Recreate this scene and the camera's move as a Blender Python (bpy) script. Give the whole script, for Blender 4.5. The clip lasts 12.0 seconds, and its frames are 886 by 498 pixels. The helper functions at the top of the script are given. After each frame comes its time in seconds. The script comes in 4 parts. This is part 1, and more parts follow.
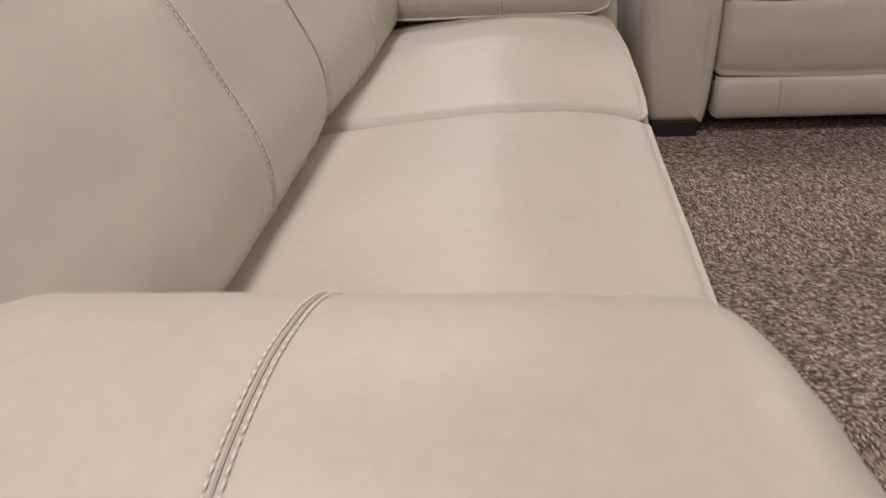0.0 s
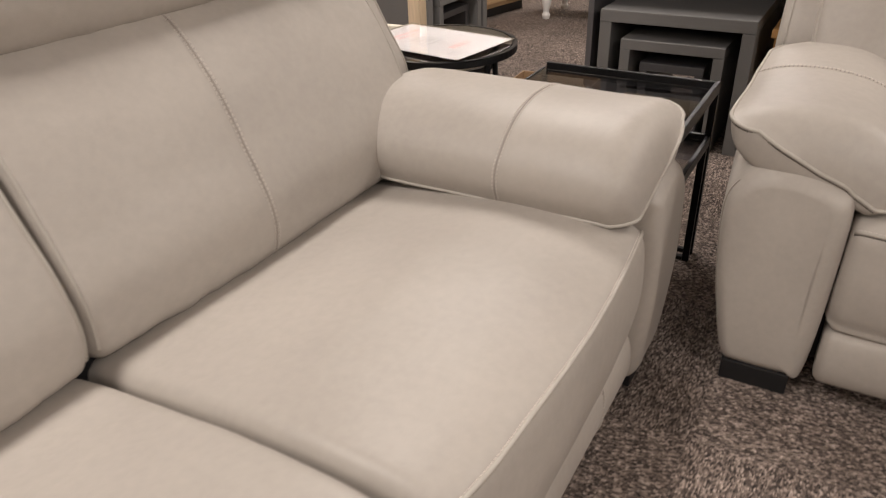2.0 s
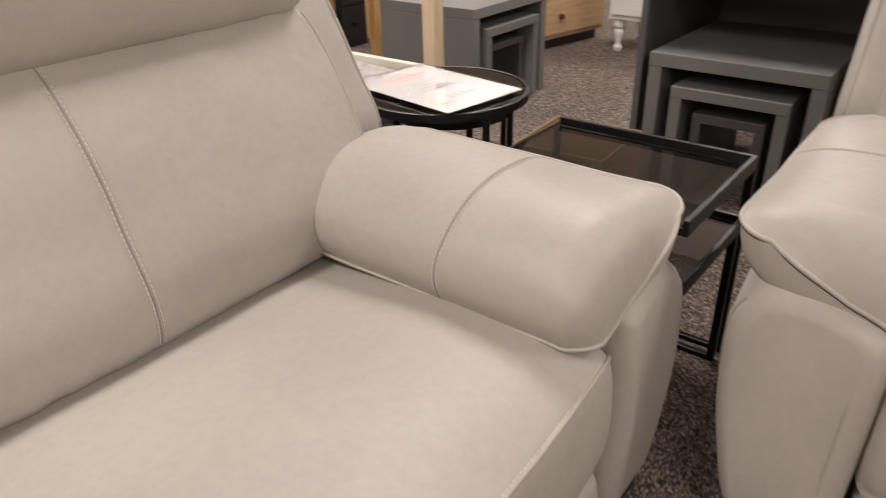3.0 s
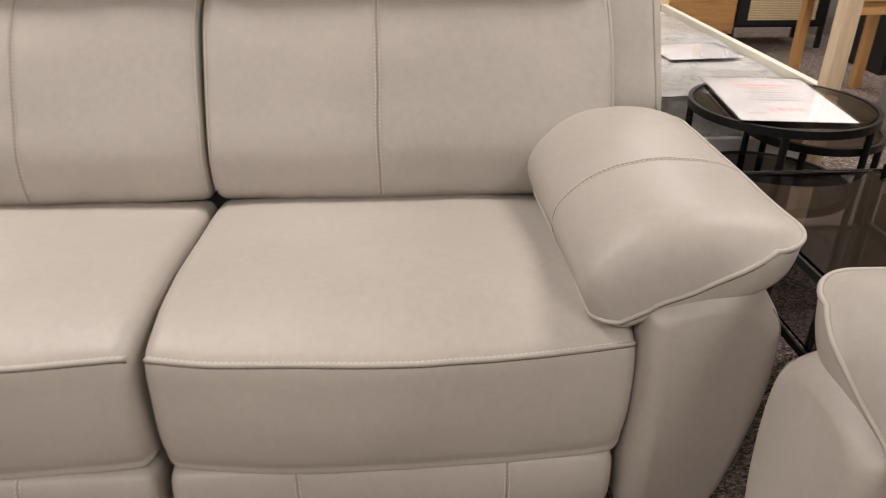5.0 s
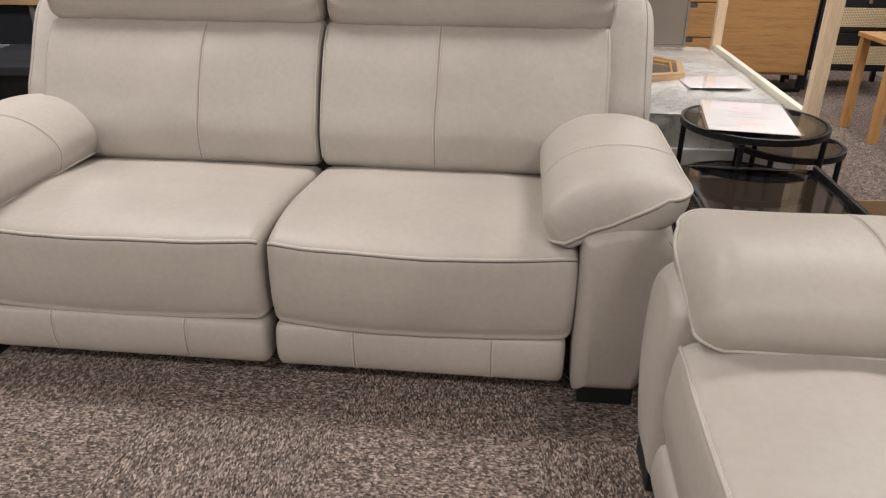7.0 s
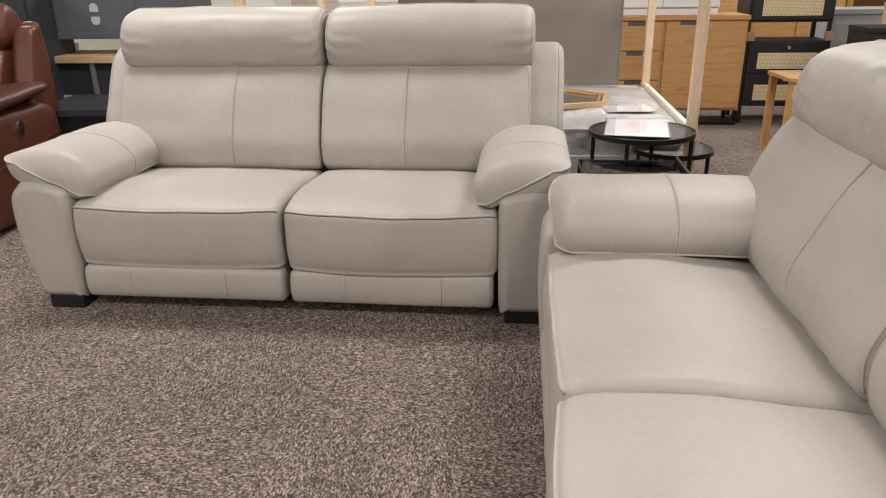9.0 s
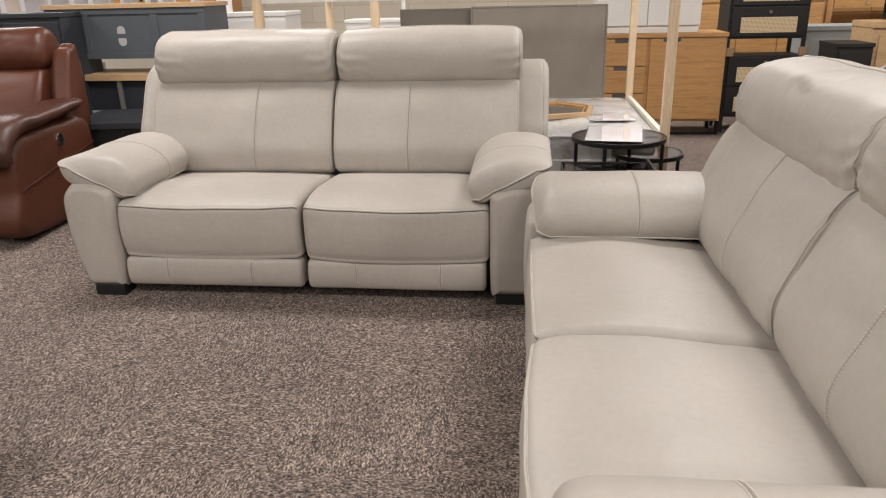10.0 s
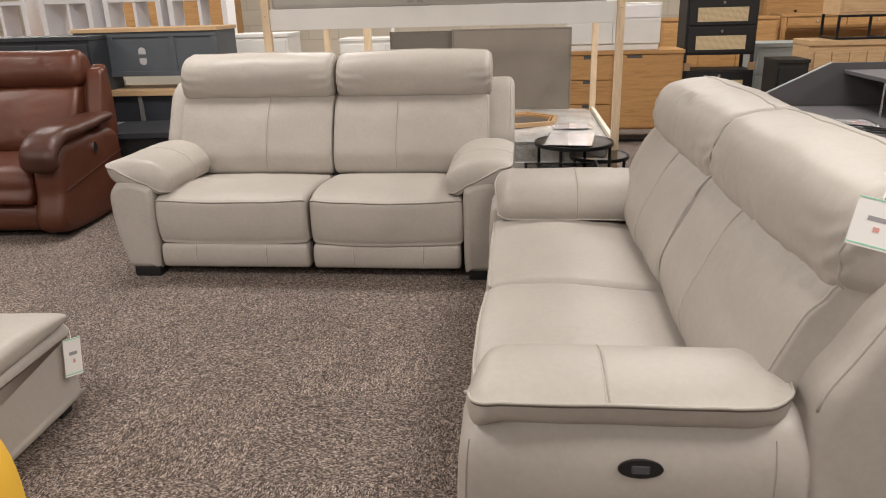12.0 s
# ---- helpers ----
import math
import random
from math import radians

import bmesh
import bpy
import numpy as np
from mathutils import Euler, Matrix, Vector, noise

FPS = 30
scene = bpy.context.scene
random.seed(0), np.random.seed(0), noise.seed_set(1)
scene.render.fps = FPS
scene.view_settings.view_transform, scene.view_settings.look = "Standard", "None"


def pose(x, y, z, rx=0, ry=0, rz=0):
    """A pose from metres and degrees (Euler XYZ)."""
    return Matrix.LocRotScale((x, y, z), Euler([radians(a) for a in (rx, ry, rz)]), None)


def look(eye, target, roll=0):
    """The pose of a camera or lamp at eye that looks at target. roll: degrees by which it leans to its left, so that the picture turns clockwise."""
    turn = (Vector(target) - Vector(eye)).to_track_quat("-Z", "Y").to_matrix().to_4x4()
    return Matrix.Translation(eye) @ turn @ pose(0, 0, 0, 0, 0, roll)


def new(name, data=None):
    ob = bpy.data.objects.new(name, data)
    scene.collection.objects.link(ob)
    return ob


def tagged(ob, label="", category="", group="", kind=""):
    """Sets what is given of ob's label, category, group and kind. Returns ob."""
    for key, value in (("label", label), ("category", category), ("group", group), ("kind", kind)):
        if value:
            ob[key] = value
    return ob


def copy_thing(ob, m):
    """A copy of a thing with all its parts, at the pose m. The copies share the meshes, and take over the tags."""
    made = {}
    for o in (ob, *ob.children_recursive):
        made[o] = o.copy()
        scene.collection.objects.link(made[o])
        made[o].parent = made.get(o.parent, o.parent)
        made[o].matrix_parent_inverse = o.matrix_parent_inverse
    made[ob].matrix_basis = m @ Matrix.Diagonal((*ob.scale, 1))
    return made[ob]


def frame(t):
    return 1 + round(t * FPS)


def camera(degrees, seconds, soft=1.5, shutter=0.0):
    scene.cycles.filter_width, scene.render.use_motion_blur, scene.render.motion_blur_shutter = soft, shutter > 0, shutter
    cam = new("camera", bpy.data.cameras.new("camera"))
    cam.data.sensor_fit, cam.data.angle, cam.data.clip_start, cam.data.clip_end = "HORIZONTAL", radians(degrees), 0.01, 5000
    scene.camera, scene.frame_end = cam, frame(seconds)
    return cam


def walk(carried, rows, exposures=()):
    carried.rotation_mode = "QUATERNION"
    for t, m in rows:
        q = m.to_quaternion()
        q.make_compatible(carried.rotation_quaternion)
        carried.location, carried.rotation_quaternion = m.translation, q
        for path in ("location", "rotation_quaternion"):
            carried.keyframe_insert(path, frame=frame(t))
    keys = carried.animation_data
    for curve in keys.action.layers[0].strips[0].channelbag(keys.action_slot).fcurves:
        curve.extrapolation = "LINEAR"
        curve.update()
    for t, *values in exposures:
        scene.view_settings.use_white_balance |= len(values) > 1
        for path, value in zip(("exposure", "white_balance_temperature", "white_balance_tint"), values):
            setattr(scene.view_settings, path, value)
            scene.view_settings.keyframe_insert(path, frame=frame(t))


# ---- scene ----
cam = camera(63.4, 12.0, soft=1.1, shutter=0.3)
PATH = [
    (0, (-1.226, 0.182, 0.886), (0.476, 0.423, -0.128), -4.1),
    (0.5, (-1.065, 0.1, 0.944), (0.602, 0.525, -0.063), -4.2),
    (1, (-0.877, -0.001, 1.007), (0.769, 0.494, -0.015), -2.7),
    (1.5, (-0.662, -0.143, 1.036), (0.936, 0.515, 0.031), -1.8),
    (2, (-0.451, -0.305, 1.08), (1.04, 0.58, 0.082), -1.8),
    (2.5, (-0.242, -0.366, 1.062), (1.248, 0.548, 0.089), -1.1),
    (3, (-0.065, -0.373, 1.085), (1.305, 0.724, 0.127), -1.5),
    (3.5, (0.13, -0.465, 1.045), (1.15, 0.993, 0.132), -0.3),
    (3.7, (0.19, -0.49, 1.015), (1.063, 1.085, 0.135), -0.9),
    (5.3, (0.446, -1.024, 1.106), (0.445, 0.735, 0.153), 0.9),
    (5.5, (0.47, -1.076, 1.12), (0.411, 0.689, 0.182), 1.2),
    (6, (0.494, -1.241, 1.146), (0.414, 0.54, 0.238), 1.2),
    (6.5, (0.537, -1.4, 1.166), (0.415, 0.393, 0.29), 0.8),
    (7, (0.619, -1.577, 1.176), (0.431, 0.216, 0.311), 0.3),
    (8.8, (0.846, -2.312, 1.215), (0.625, -0.465, 0.485), -0.8),
    (9, (0.868, -2.394, 1.212), (0.65, -0.541, 0.49), -1.0),
    (9.5, (0.907, -2.572, 1.235), (0.687, -0.713, 0.533), -1.0),
    (10, (0.925, -2.774, 1.249), (0.7, -0.907, 0.568), -1.4),
    (10.5, (0.977, -2.95, 1.277), (0.759, -1.075, 0.615), -1.6),
    (11, (1.01, -3.106, 1.305), (0.807, -1.227, 0.65), -1.6),
    (11.5, (1.015, -3.272, 1.33), (0.812, -1.393, 0.676), -1.5),
    (12, (1.05, -3.408, 1.345), (0.845, -1.53, 0.691), -1.6),
]
walk(cam, [(t, look(eye, target, roll)) for t, eye, target, roll in PATH], [(0, -0.3, 6600, 12), (0.5, -0.33, 6650, 12), (2.0, -0.12, 6750, 12), (3.7, 0.0, 6700, 12), (6.0, -0.1, 6500, 10), (9.0, 0.03, 6350, 10), (12.0, -0.06, 6550, 9)])

# ---- light ----
world = bpy.data.worlds.new("showroom")
scene.world = world
world.use_nodes = True
world.node_tree.nodes["Background"].inputs[0].default_value = (0.95, 0.93, 0.9, 1)
world.node_tree.nodes["Background"].inputs[1].default_value = 0.02
CEILING = 2.9
LAMPS = [(x, y) for y in (-5.6, -2.5, 0.9, 4.1) for x in (-4.3, -1.0, 2.3, 5.6)]
LAMP_WATTS = 54


def lamp(x, y):
    data = bpy.data.lights.new("troffer_lamp", "AREA")
    data.shape, data.size, data.size_y = "RECTANGLE", 1.15, 0.55
    data.energy, data.color = LAMP_WATTS, (1.0, 0.953, 0.918)
    ob = new("troffer_lamp", data)
    ob.matrix_world = pose(x, y, CEILING - 0.03)


for lx, ly in LAMPS:
    lamp(lx, ly)


# ---- materials ----
def material(name, build, rough=0.5, metal=0.0):
    mat = bpy.data.materials.new(name)
    mat.use_nodes = True
    tree = mat.node_tree
    bsdf = tree.nodes["Principled BSDF"]
    bsdf.inputs["Roughness"].default_value = rough
    bsdf.inputs["Metallic"].default_value = metal
    build(tree, bsdf)
    return mat


def coords(tree, scale=(1, 1, 1)):
    tc = tree.nodes.new("ShaderNodeTexCoord")
    mp = tree.nodes.new("ShaderNodeMapping")
    mp.inputs["Scale"].default_value = scale
    tree.links.new(tc.outputs["Object"], mp.inputs["Vector"])
    return mp.outputs["Vector"]


def noise_tex(tree, vec, scale, detail=4.0, rough=0.55, distortion=0.0):
    n = tree.nodes.new("ShaderNodeTexNoise")
    n.inputs["Scale"].default_value, n.inputs["Detail"].default_value = scale, detail
    n.inputs["Roughness"].default_value, n.inputs["Distortion"].default_value = rough, distortion
    tree.links.new(vec, n.inputs["Vector"])
    return n.outputs["Fac"]


def ramp(tree, fac, stops):
    r = tree.nodes.new("ShaderNodeValToRGB")
    els = r.color_ramp.elements
    while len(els) < len(stops):
        els.new(0.5)
    for e, (p, c) in zip(els, stops):
        e.position, e.color = p, (*c, 1)
    tree.links.new(fac, r.inputs["Fac"])
    return r.outputs["Color"]


def mixed(tree, a, b, fac, blend="MIX"):
    m = tree.nodes.new("ShaderNodeMix")
    m.data_type, m.blend_type = "RGBA", blend
    if isinstance(fac, float):
        m.inputs[0].default_value = fac
    else:
        tree.links.new(fac, m.inputs[0])
    tree.links.new(a, m.inputs[6])
    tree.links.new(b, m.inputs[7])
    return m.outputs[2]


def bump(tree, bsdf, height, strength, dist, after=None):
    b = tree.nodes.new("ShaderNodeBump")
    b.inputs["Strength"].default_value, b.inputs["Distance"].default_value = strength, dist
    tree.links.new(height, b.inputs["Height"])
    if after:
        tree.links.new(after, b.inputs["Normal"])
    tree.links.new(b.outputs["Normal"], bsdf.inputs["Normal"])
    return b.outputs["Normal"]


def shade(c, k):
    return tuple(min(1.0, v * k) for v in c)


def leather(name, base, rough=0.42, wear=1.07):
    def build(tree, bsdf):
        bsdf.inputs["Specular IOR Level"].default_value = 0.4
        v = coords(tree)
        broad = noise_tex(tree, v, 3.0, 3)
        fine = noise_tex(tree, v, 60, 4)
        a = ramp(tree, broad, [(0.3, shade(base, 0.94)), (0.7, shade(base, wear))])
        b = ramp(tree, fine, [(0.3, (0.93, 0.93, 0.93)), (0.7, (1, 1, 1))])
        tree.links.new(mixed(tree, a, b, 1.0, "MULTIPLY"), bsdf.inputs["Base Color"])
        rr = ramp(tree, broad, [(0.3, (rough - 0.05,) * 3), (0.7, (rough + 0.06,) * 3)])
        tree.links.new(rr, bsdf.inputs["Roughness"])
        vor = tree.nodes.new("ShaderNodeTexVoronoi")
        vor.inputs["Scale"].default_value = 420
        tree.links.new(v, vor.inputs["Vector"])
        n1 = bump(tree, bsdf, vor.outputs["Distance"], 0.12, 0.0006)
        w = noise_tex(tree, v, 9, 3, 0.5, 0.8)
        bump(tree, bsdf, w, 0.13, 0.014, n1)
    return material(name, build, rough)


def wood(name, base, dark, scale=1.0, rough=0.5, axis=0):
    def build(tree, bsdf):
        st = [14, 14, 14]
        st[axis] = 1.1
        v = coords(tree, tuple(s * scale for s in st))
        g = noise_tex(tree, v, 2.2, 8, 0.62, 1.2)
        f = noise_tex(tree, v, 16, 4, 0.6)
        a = ramp(tree, g, [(0.28, dark), (0.48, base), (0.72, shade(base, 1.16))])
        b = ramp(tree, f, [(0.3, (0.86, 0.84, 0.8)), (0.6, (1, 1, 1))])
        tree.links.new(mixed(tree, a, b, 1.0, "MULTIPLY"), bsdf.inputs["Base Color"])
        bump(tree, bsdf, g, 0.12, 0.002)
    return material(name, build, rough)


def paint(name, base, rough=0.5, amount=0.06, metal=0.0):
    def build(tree, bsdf):
        v = coords(tree)
        n = noise_tex(tree, v, 5, 5)
        f = noise_tex(tree, v, 140, 2)
        c = ramp(tree, n, [(0.3, shade(base, 1 - amount)), (0.7, shade(base, 1 + amount))])
        tree.links.new(c, bsdf.inputs["Base Color"])
        bump(tree, bsdf, f, 0.05, 0.0008)
    return material(name, build, rough, metal)


def glass_build(tint, rough):
    def build(tree, bsdf):
        bsdf.inputs["Base Color"].default_value = (*tint, 1)
        bsdf.inputs["Transmission Weight"].default_value = 1.0
        bsdf.inputs["Roughness"].default_value = rough
        bsdf.inputs["IOR"].default_value = 1.45
    return build


def carpet_build(tree, bsdf):
    info = tree.nodes.new("ShaderNodeObjectInfo")
    shift = tree.nodes.new("ShaderNodeVectorMath")
    shift.operation = "MULTIPLY_ADD"
    tree.links.new(info.outputs["Random"], shift.inputs[0])
    shift.inputs[1].default_value = (37.0, 53.0, 0.0)
    tree.links.new(coords(tree), shift.inputs[2])
    v = shift.outputs["Vector"]
    stretch = tree.nodes.new("ShaderNodeVectorMath")
    stretch.operation = "MULTIPLY"
    stretch.inputs[1].default_value = (1.0, 0.5, 1.0)
    tree.links.new(v, stretch.inputs[0])
    vw = stretch.outputs["Vector"]
    vor = tree.nodes.new("ShaderNodeTexVoronoi")
    vor.inputs["Scale"].default_value = 275
    tree.links.new(vw, vor.inputs["Vector"])
    fleck = tree.nodes.new("ShaderNodeSeparateColor")
    tree.links.new(vor.outputs["Color"], fleck.inputs["Color"])
    a = ramp(tree, fleck.outputs["Red"], [(0.0, (0.045, 0.034, 0.03)), (0.3, (0.14, 0.108, 0.092)), (0.65, (0.30, 0.238, 0.205)), (1.0, (0.58, 0.475, 0.415))])
    pile = noise_tex(tree, vw, 190, 4, 0.7)
    b = ramp(tree, pile, [(0.34, (0.55, 0.54, 0.53)), (0.66, (1.1, 1.1, 1.1))])
    broad = noise_tex(tree, v, 3.0, 4)
    c = ramp(tree, broad, [(0.3, (0.88, 0.87, 0.86)), (0.7, (1.0, 1.0, 1.0))])
    tone = ramp(tree, info.outputs["Random"], [(0.0, (0.93, 0.93, 0.93)), (1.0, (1.04, 1.03, 1.02))])
    clump = noise_tex(tree, vw, 95, 3, 0.6)
    d = ramp(tree, clump, [(0.36, (0.76, 0.755, 0.75)), (0.64, (1.2, 1.2, 1.2))])
    ab = mixed(tree, mixed(tree, a, d, 1.0, "MULTIPLY"), b, 1.0, "MULTIPLY")
    abc = mixed(tree, ab, c, 1.0, "MULTIPLY")
    tree.links.new(mixed(tree, abc, tone, 1.0, "MULTIPLY"), bsdf.inputs["Base Color"])
    n1 = bump(tree, bsdf, vor.outputs["Distance"], 0.7, 0.006)
    bump(tree, bsdf, pile, 0.6, 0.006, n1)


def block_build(tree, bsdf):
    v = coords(tree, (1, 1, 1))
    sep = tree.nodes.new("ShaderNodeSeparateXYZ")
    tree.links.new(v, sep.inputs[0])
    com = tree.nodes.new("ShaderNodeCombineXYZ")
    tree.links.new(sep.outputs["X"], com.inputs["X"])
    tree.links.new(sep.outputs["Z"], com.inputs["Y"])
    br = tree.nodes.new("ShaderNodeTexBrick")
    br.inputs["Scale"].default_value = 1.0
    br.inputs["Brick Width"].default_value, br.inputs["Row Height"].default_value = 0.44, 0.215
    br.inputs["Mortar Size"].default_value = 0.008
    br.inputs["Color1"].default_value = (0.72, 0.65, 0.54, 1)
    br.inputs["Color2"].default_value = (0.66, 0.59, 0.48, 1)
    br.inputs["Mortar"].default_value = (0.6, 0.53, 0.43, 1)
    tree.links.new(com.outputs[0], br.inputs["Vector"])
    tree.links.new(br.outputs["Color"], bsdf.inputs["Base Color"])
    bump(tree, bsdf, br.outputs["Fac"], -0.4, 0.01)


LEATHER = leather("taupe_leather", (0.424, 0.385, 0.345), 0.48)
PIPE = leather("piping_leather", (0.43, 0.396, 0.35), 0.5)
THREAD = paint("thread", (0.6, 0.55, 0.5), 0.8)
SEAM = paint("seam_fold", (0.3, 0.265, 0.235), 0.8)
# Dark tone painted for the shade in the crease under the piping.
FOLD_SHADE = paint("fold_shade", (0.11, 0.096, 0.083), 0.9)
RED = leather("chestnut_leather", (0.088, 0.027, 0.014), 0.42, 1.3)
RED_DARK = leather("dark_chestnut_leather", (0.058, 0.02, 0.012), 0.42, 1.25)
CARPET = material("carpet", carpet_build, 0.95)
OAK = wood("oak", (0.50, 0.275, 0.105), (0.36, 0.185, 0.066))
OAK_V = wood("oak_upright", (0.50, 0.275, 0.105), (0.36, 0.185, 0.066), axis=2)
LIGHT_OAK = wood("light_oak", (0.54, 0.36, 0.2), (0.42, 0.27, 0.14))
PINE = wood("pine", (0.74, 0.57, 0.39), (0.63, 0.46, 0.29), axis=2, scale=0.7)
WHITE = paint("white_paint", (0.78, 0.76, 0.73), 0.45, 0.03)
LILAC = paint("white_board", (0.88, 0.86, 0.88), 0.4, 0.03)
CREAM = paint("cream_paint", (0.74, 0.69, 0.58), 0.5, 0.04)
TAUPE = paint("taupe_panel", (0.205, 0.175, 0.145), 0.6)
GREY = paint("grey_paint", (0.165, 0.16, 0.155), 0.5)
SLATE = paint("slate_paint", (0.085, 0.095, 0.107), 0.5)
SAGE = paint("pale_grey_paint", (0.36, 0.385, 0.38), 0.5)
DESK_GREY = paint("graphite_board", (0.105, 0.1, 0.104), 0.5)
INKY = paint("blue_black_paint", (0.03, 0.033, 0.04), 0.5)
WARM_TAUPE = paint("brown_taupe_panel", (0.13, 0.11, 0.088), 0.6)
KNOB = paint("dark_wood_knob", (0.09, 0.045, 0.02), 0.5)
CHARCOAL = paint("charcoal_paint", (0.075, 0.072, 0.075), 0.5)
BLACK = paint("black_paint", (0.008, 0.008, 0.009), 0.5)
METAL = paint("black_metal", (0.013, 0.013, 0.014), 0.38, 0.1, 0.6)
CHROME = paint("chrome", (0.7, 0.7, 0.7), 0.15, 0.03, 1.0)
SMOKE = material("smoked_glass", glass_build((0.24, 0.22, 0.21), 0.02))
GREY_GLASS = material("grey_glass", glass_build((0.36, 0.36, 0.38), 0.02))
GLOSS = paint("gloss_black", (0.01, 0.01, 0.011), 0.08)
CLEAR = material("clear_plastic", glass_build((0.97, 0.97, 0.97), 0.05))
GREEN = paint("green_ink", (0.3, 0.6, 0.42), 0.6)
PAPER = paint("paper", (0.45, 0.43, 0.43), 0.5, 0.03)
INK = paint("ink", (0.3, 0.29, 0.3), 0.6)
RED_INK = paint("red_ink", (0.62, 0.3, 0.27), 0.6)
YELLOW = paint("yellow_velvet", (0.85, 0.5, 0.045), 0.75)
CARD = paint("cardboard", (0.36, 0.235, 0.135), 0.8)
BLOCKS = material("painted_blockwork", block_build, 0.7)
CEIL = paint("ceiling_tile", (0.7, 0.68, 0.64), 0.9)


def film_build(tree, bsdf):
    v = coords(tree)
    n = noise_tex(tree, v, 11, 7, 0.66, 2.2)
    # Grey fold shade and white crinkle highlights are painted into the colour too.
    c = ramp(tree, n, [(0.3, (0.5, 0.49, 0.48)), (0.46, (0.76, 0.75, 0.73)), (0.7, (0.9, 0.89, 0.87))])
    tree.links.new(c, bsdf.inputs["Base Color"])
    bsdf.inputs["Coat Weight"].default_value = 0.8
    bsdf.inputs["Coat Roughness"].default_value = 0.08
    bump(tree, bsdf, n, 0.9, 0.04)


FILM = material("plastic_wrapped_fabric", film_build, 0.45)
GREY_FILM = paint("grey_wrap", (0.42, 0.4, 0.37), 0.3)


def rattan_build(tree, bsdf):
    v = coords(tree)
    a = tree.nodes.new("ShaderNodeTexWave")
    a.bands_direction = "X"
    a.inputs["Scale"].default_value = 30
    b = tree.nodes.new("ShaderNodeTexWave")
    b.bands_direction = "Z"
    b.inputs["Scale"].default_value = 30
    for w in (a, b):
        w.inputs["Distortion"].default_value = 1.5
        tree.links.new(v, w.inputs["Vector"])
    m = mixed(tree, a.outputs["Color"], b.outputs["Color"], 0.5)
    c = ramp(tree, m, [(0.15, (0.36, 0.25, 0.13)), (0.65, (0.78, 0.64, 0.41))])
    tree.links.new(c, bsdf.inputs["Base Color"])
    bump(tree, bsdf, m, 0.5, 0.003)


RATTAN = material("rattan", rattan_build, 0.7)


# ---- shape helpers ----
def thing(name, m, label, category, group="", kind=""):
    ob = new(name)
    ob.empty_display_size = 0.1
    ob.matrix_basis = m
    return tagged(ob, label, category, group, kind)


def part(name, bm, mat, parent, label="", smooth=False, bevel=0.0):
    if bevel:
        bmesh.ops.bevel(bm, geom=bm.edges[:], offset=bevel, segments=2, affect="EDGES", profile=0.6)
    data = bpy.data.meshes.new(name)
    if smooth:
        for f in bm.faces:
            f.smooth = True
    bm.to_mesh(data)
    bm.free()
    data.materials.append(mat)
    ob = new(name, data)
    ob.parent = parent
    if label:
        ob["label"] = label
    return ob


def box_bm(x0, x1, y0, y1, z0, z1, bm=None):
    bm = bm or bmesh.new()
    vs = [bm.verts.new(p) for p in ((x0, y0, z0), (x1, y0, z0), (x1, y1, z0), (x0, y1, z0), (x0, y0, z1), (x1, y0, z1), (x1, y1, z1), (x0, y1, z1))]
    for f in ((3, 2, 1, 0), (4, 5, 6, 7), (0, 1, 5, 4), (1, 2, 6, 5), (2, 3, 7, 6), (3, 0, 4, 7)):
        bm.faces.new([vs[i] for i in f])
    return bm


def box(name, b, mat, parent, label="", bevel=0.003):
    return part(name, box_bm(*b), mat, parent, label, bevel=bevel)


def disc_bm(cx, cy, z0, z1, rx, ry=None, n=48):
    bm = bmesh.new()
    ry = ry or rx
    rings = [[bm.verts.new((cx + rx * math.cos(a), cy + ry * math.sin(a), z)) for a in (2 * math.pi * i / n for i in range(n))] for z in (z0, z1)]
    bm.faces.new(rings[0][::-1])
    bm.faces.new(rings[1])
    for i in range(n):
        j = (i + 1) % n
        bm.faces.new((rings[0][i], rings[0][j], rings[1][j], rings[1][i]))
    return bm


def spline(ctrl, n, closed=True):
    """Points along a smooth curve through the control points."""
    k = len(ctrl)
    c = [Vector(p) for p in ctrl]
    out = []
    segs = k if closed else k - 1
    for s in range(n if closed else n + 1):
        f = s * segs / n
        i = min(int(f), segs - 1)
        t = f - i
        if closed:
            p0, p1, p2, p3 = c[(i - 1) % k], c[i % k], c[(i + 1) % k], c[(i + 2) % k]
        else:
            p0, p1, p2, p3 = c[max(i - 1, 0)], c[i], c[i + 1], c[min(i + 2, k - 1)]
        out.append(0.5 * (2 * p1 + (p2 - p0) * t + (2 * p0 - 5 * p1 + 4 * p2 - p3) * t * t + (3 * p1 - p0 - 3 * p2 + p3) * t ** 3))
    return out


def stations(a, b, r, n, steps=6):
    """Places from a to b with the inset of a rounded end of radius r."""
    head = [(a + r * (1 - math.cos(w)), r * (1 - math.sin(w))) for w in (math.pi / 2 * i / steps for i in range(steps))]
    mid = [(a + r + (b - a - 2 * r) * i / n, 0.0) for i in range(n + 1)]
    tail = [(b - (p - a), q) for p, q in reversed(head)]
    return head + mid + tail


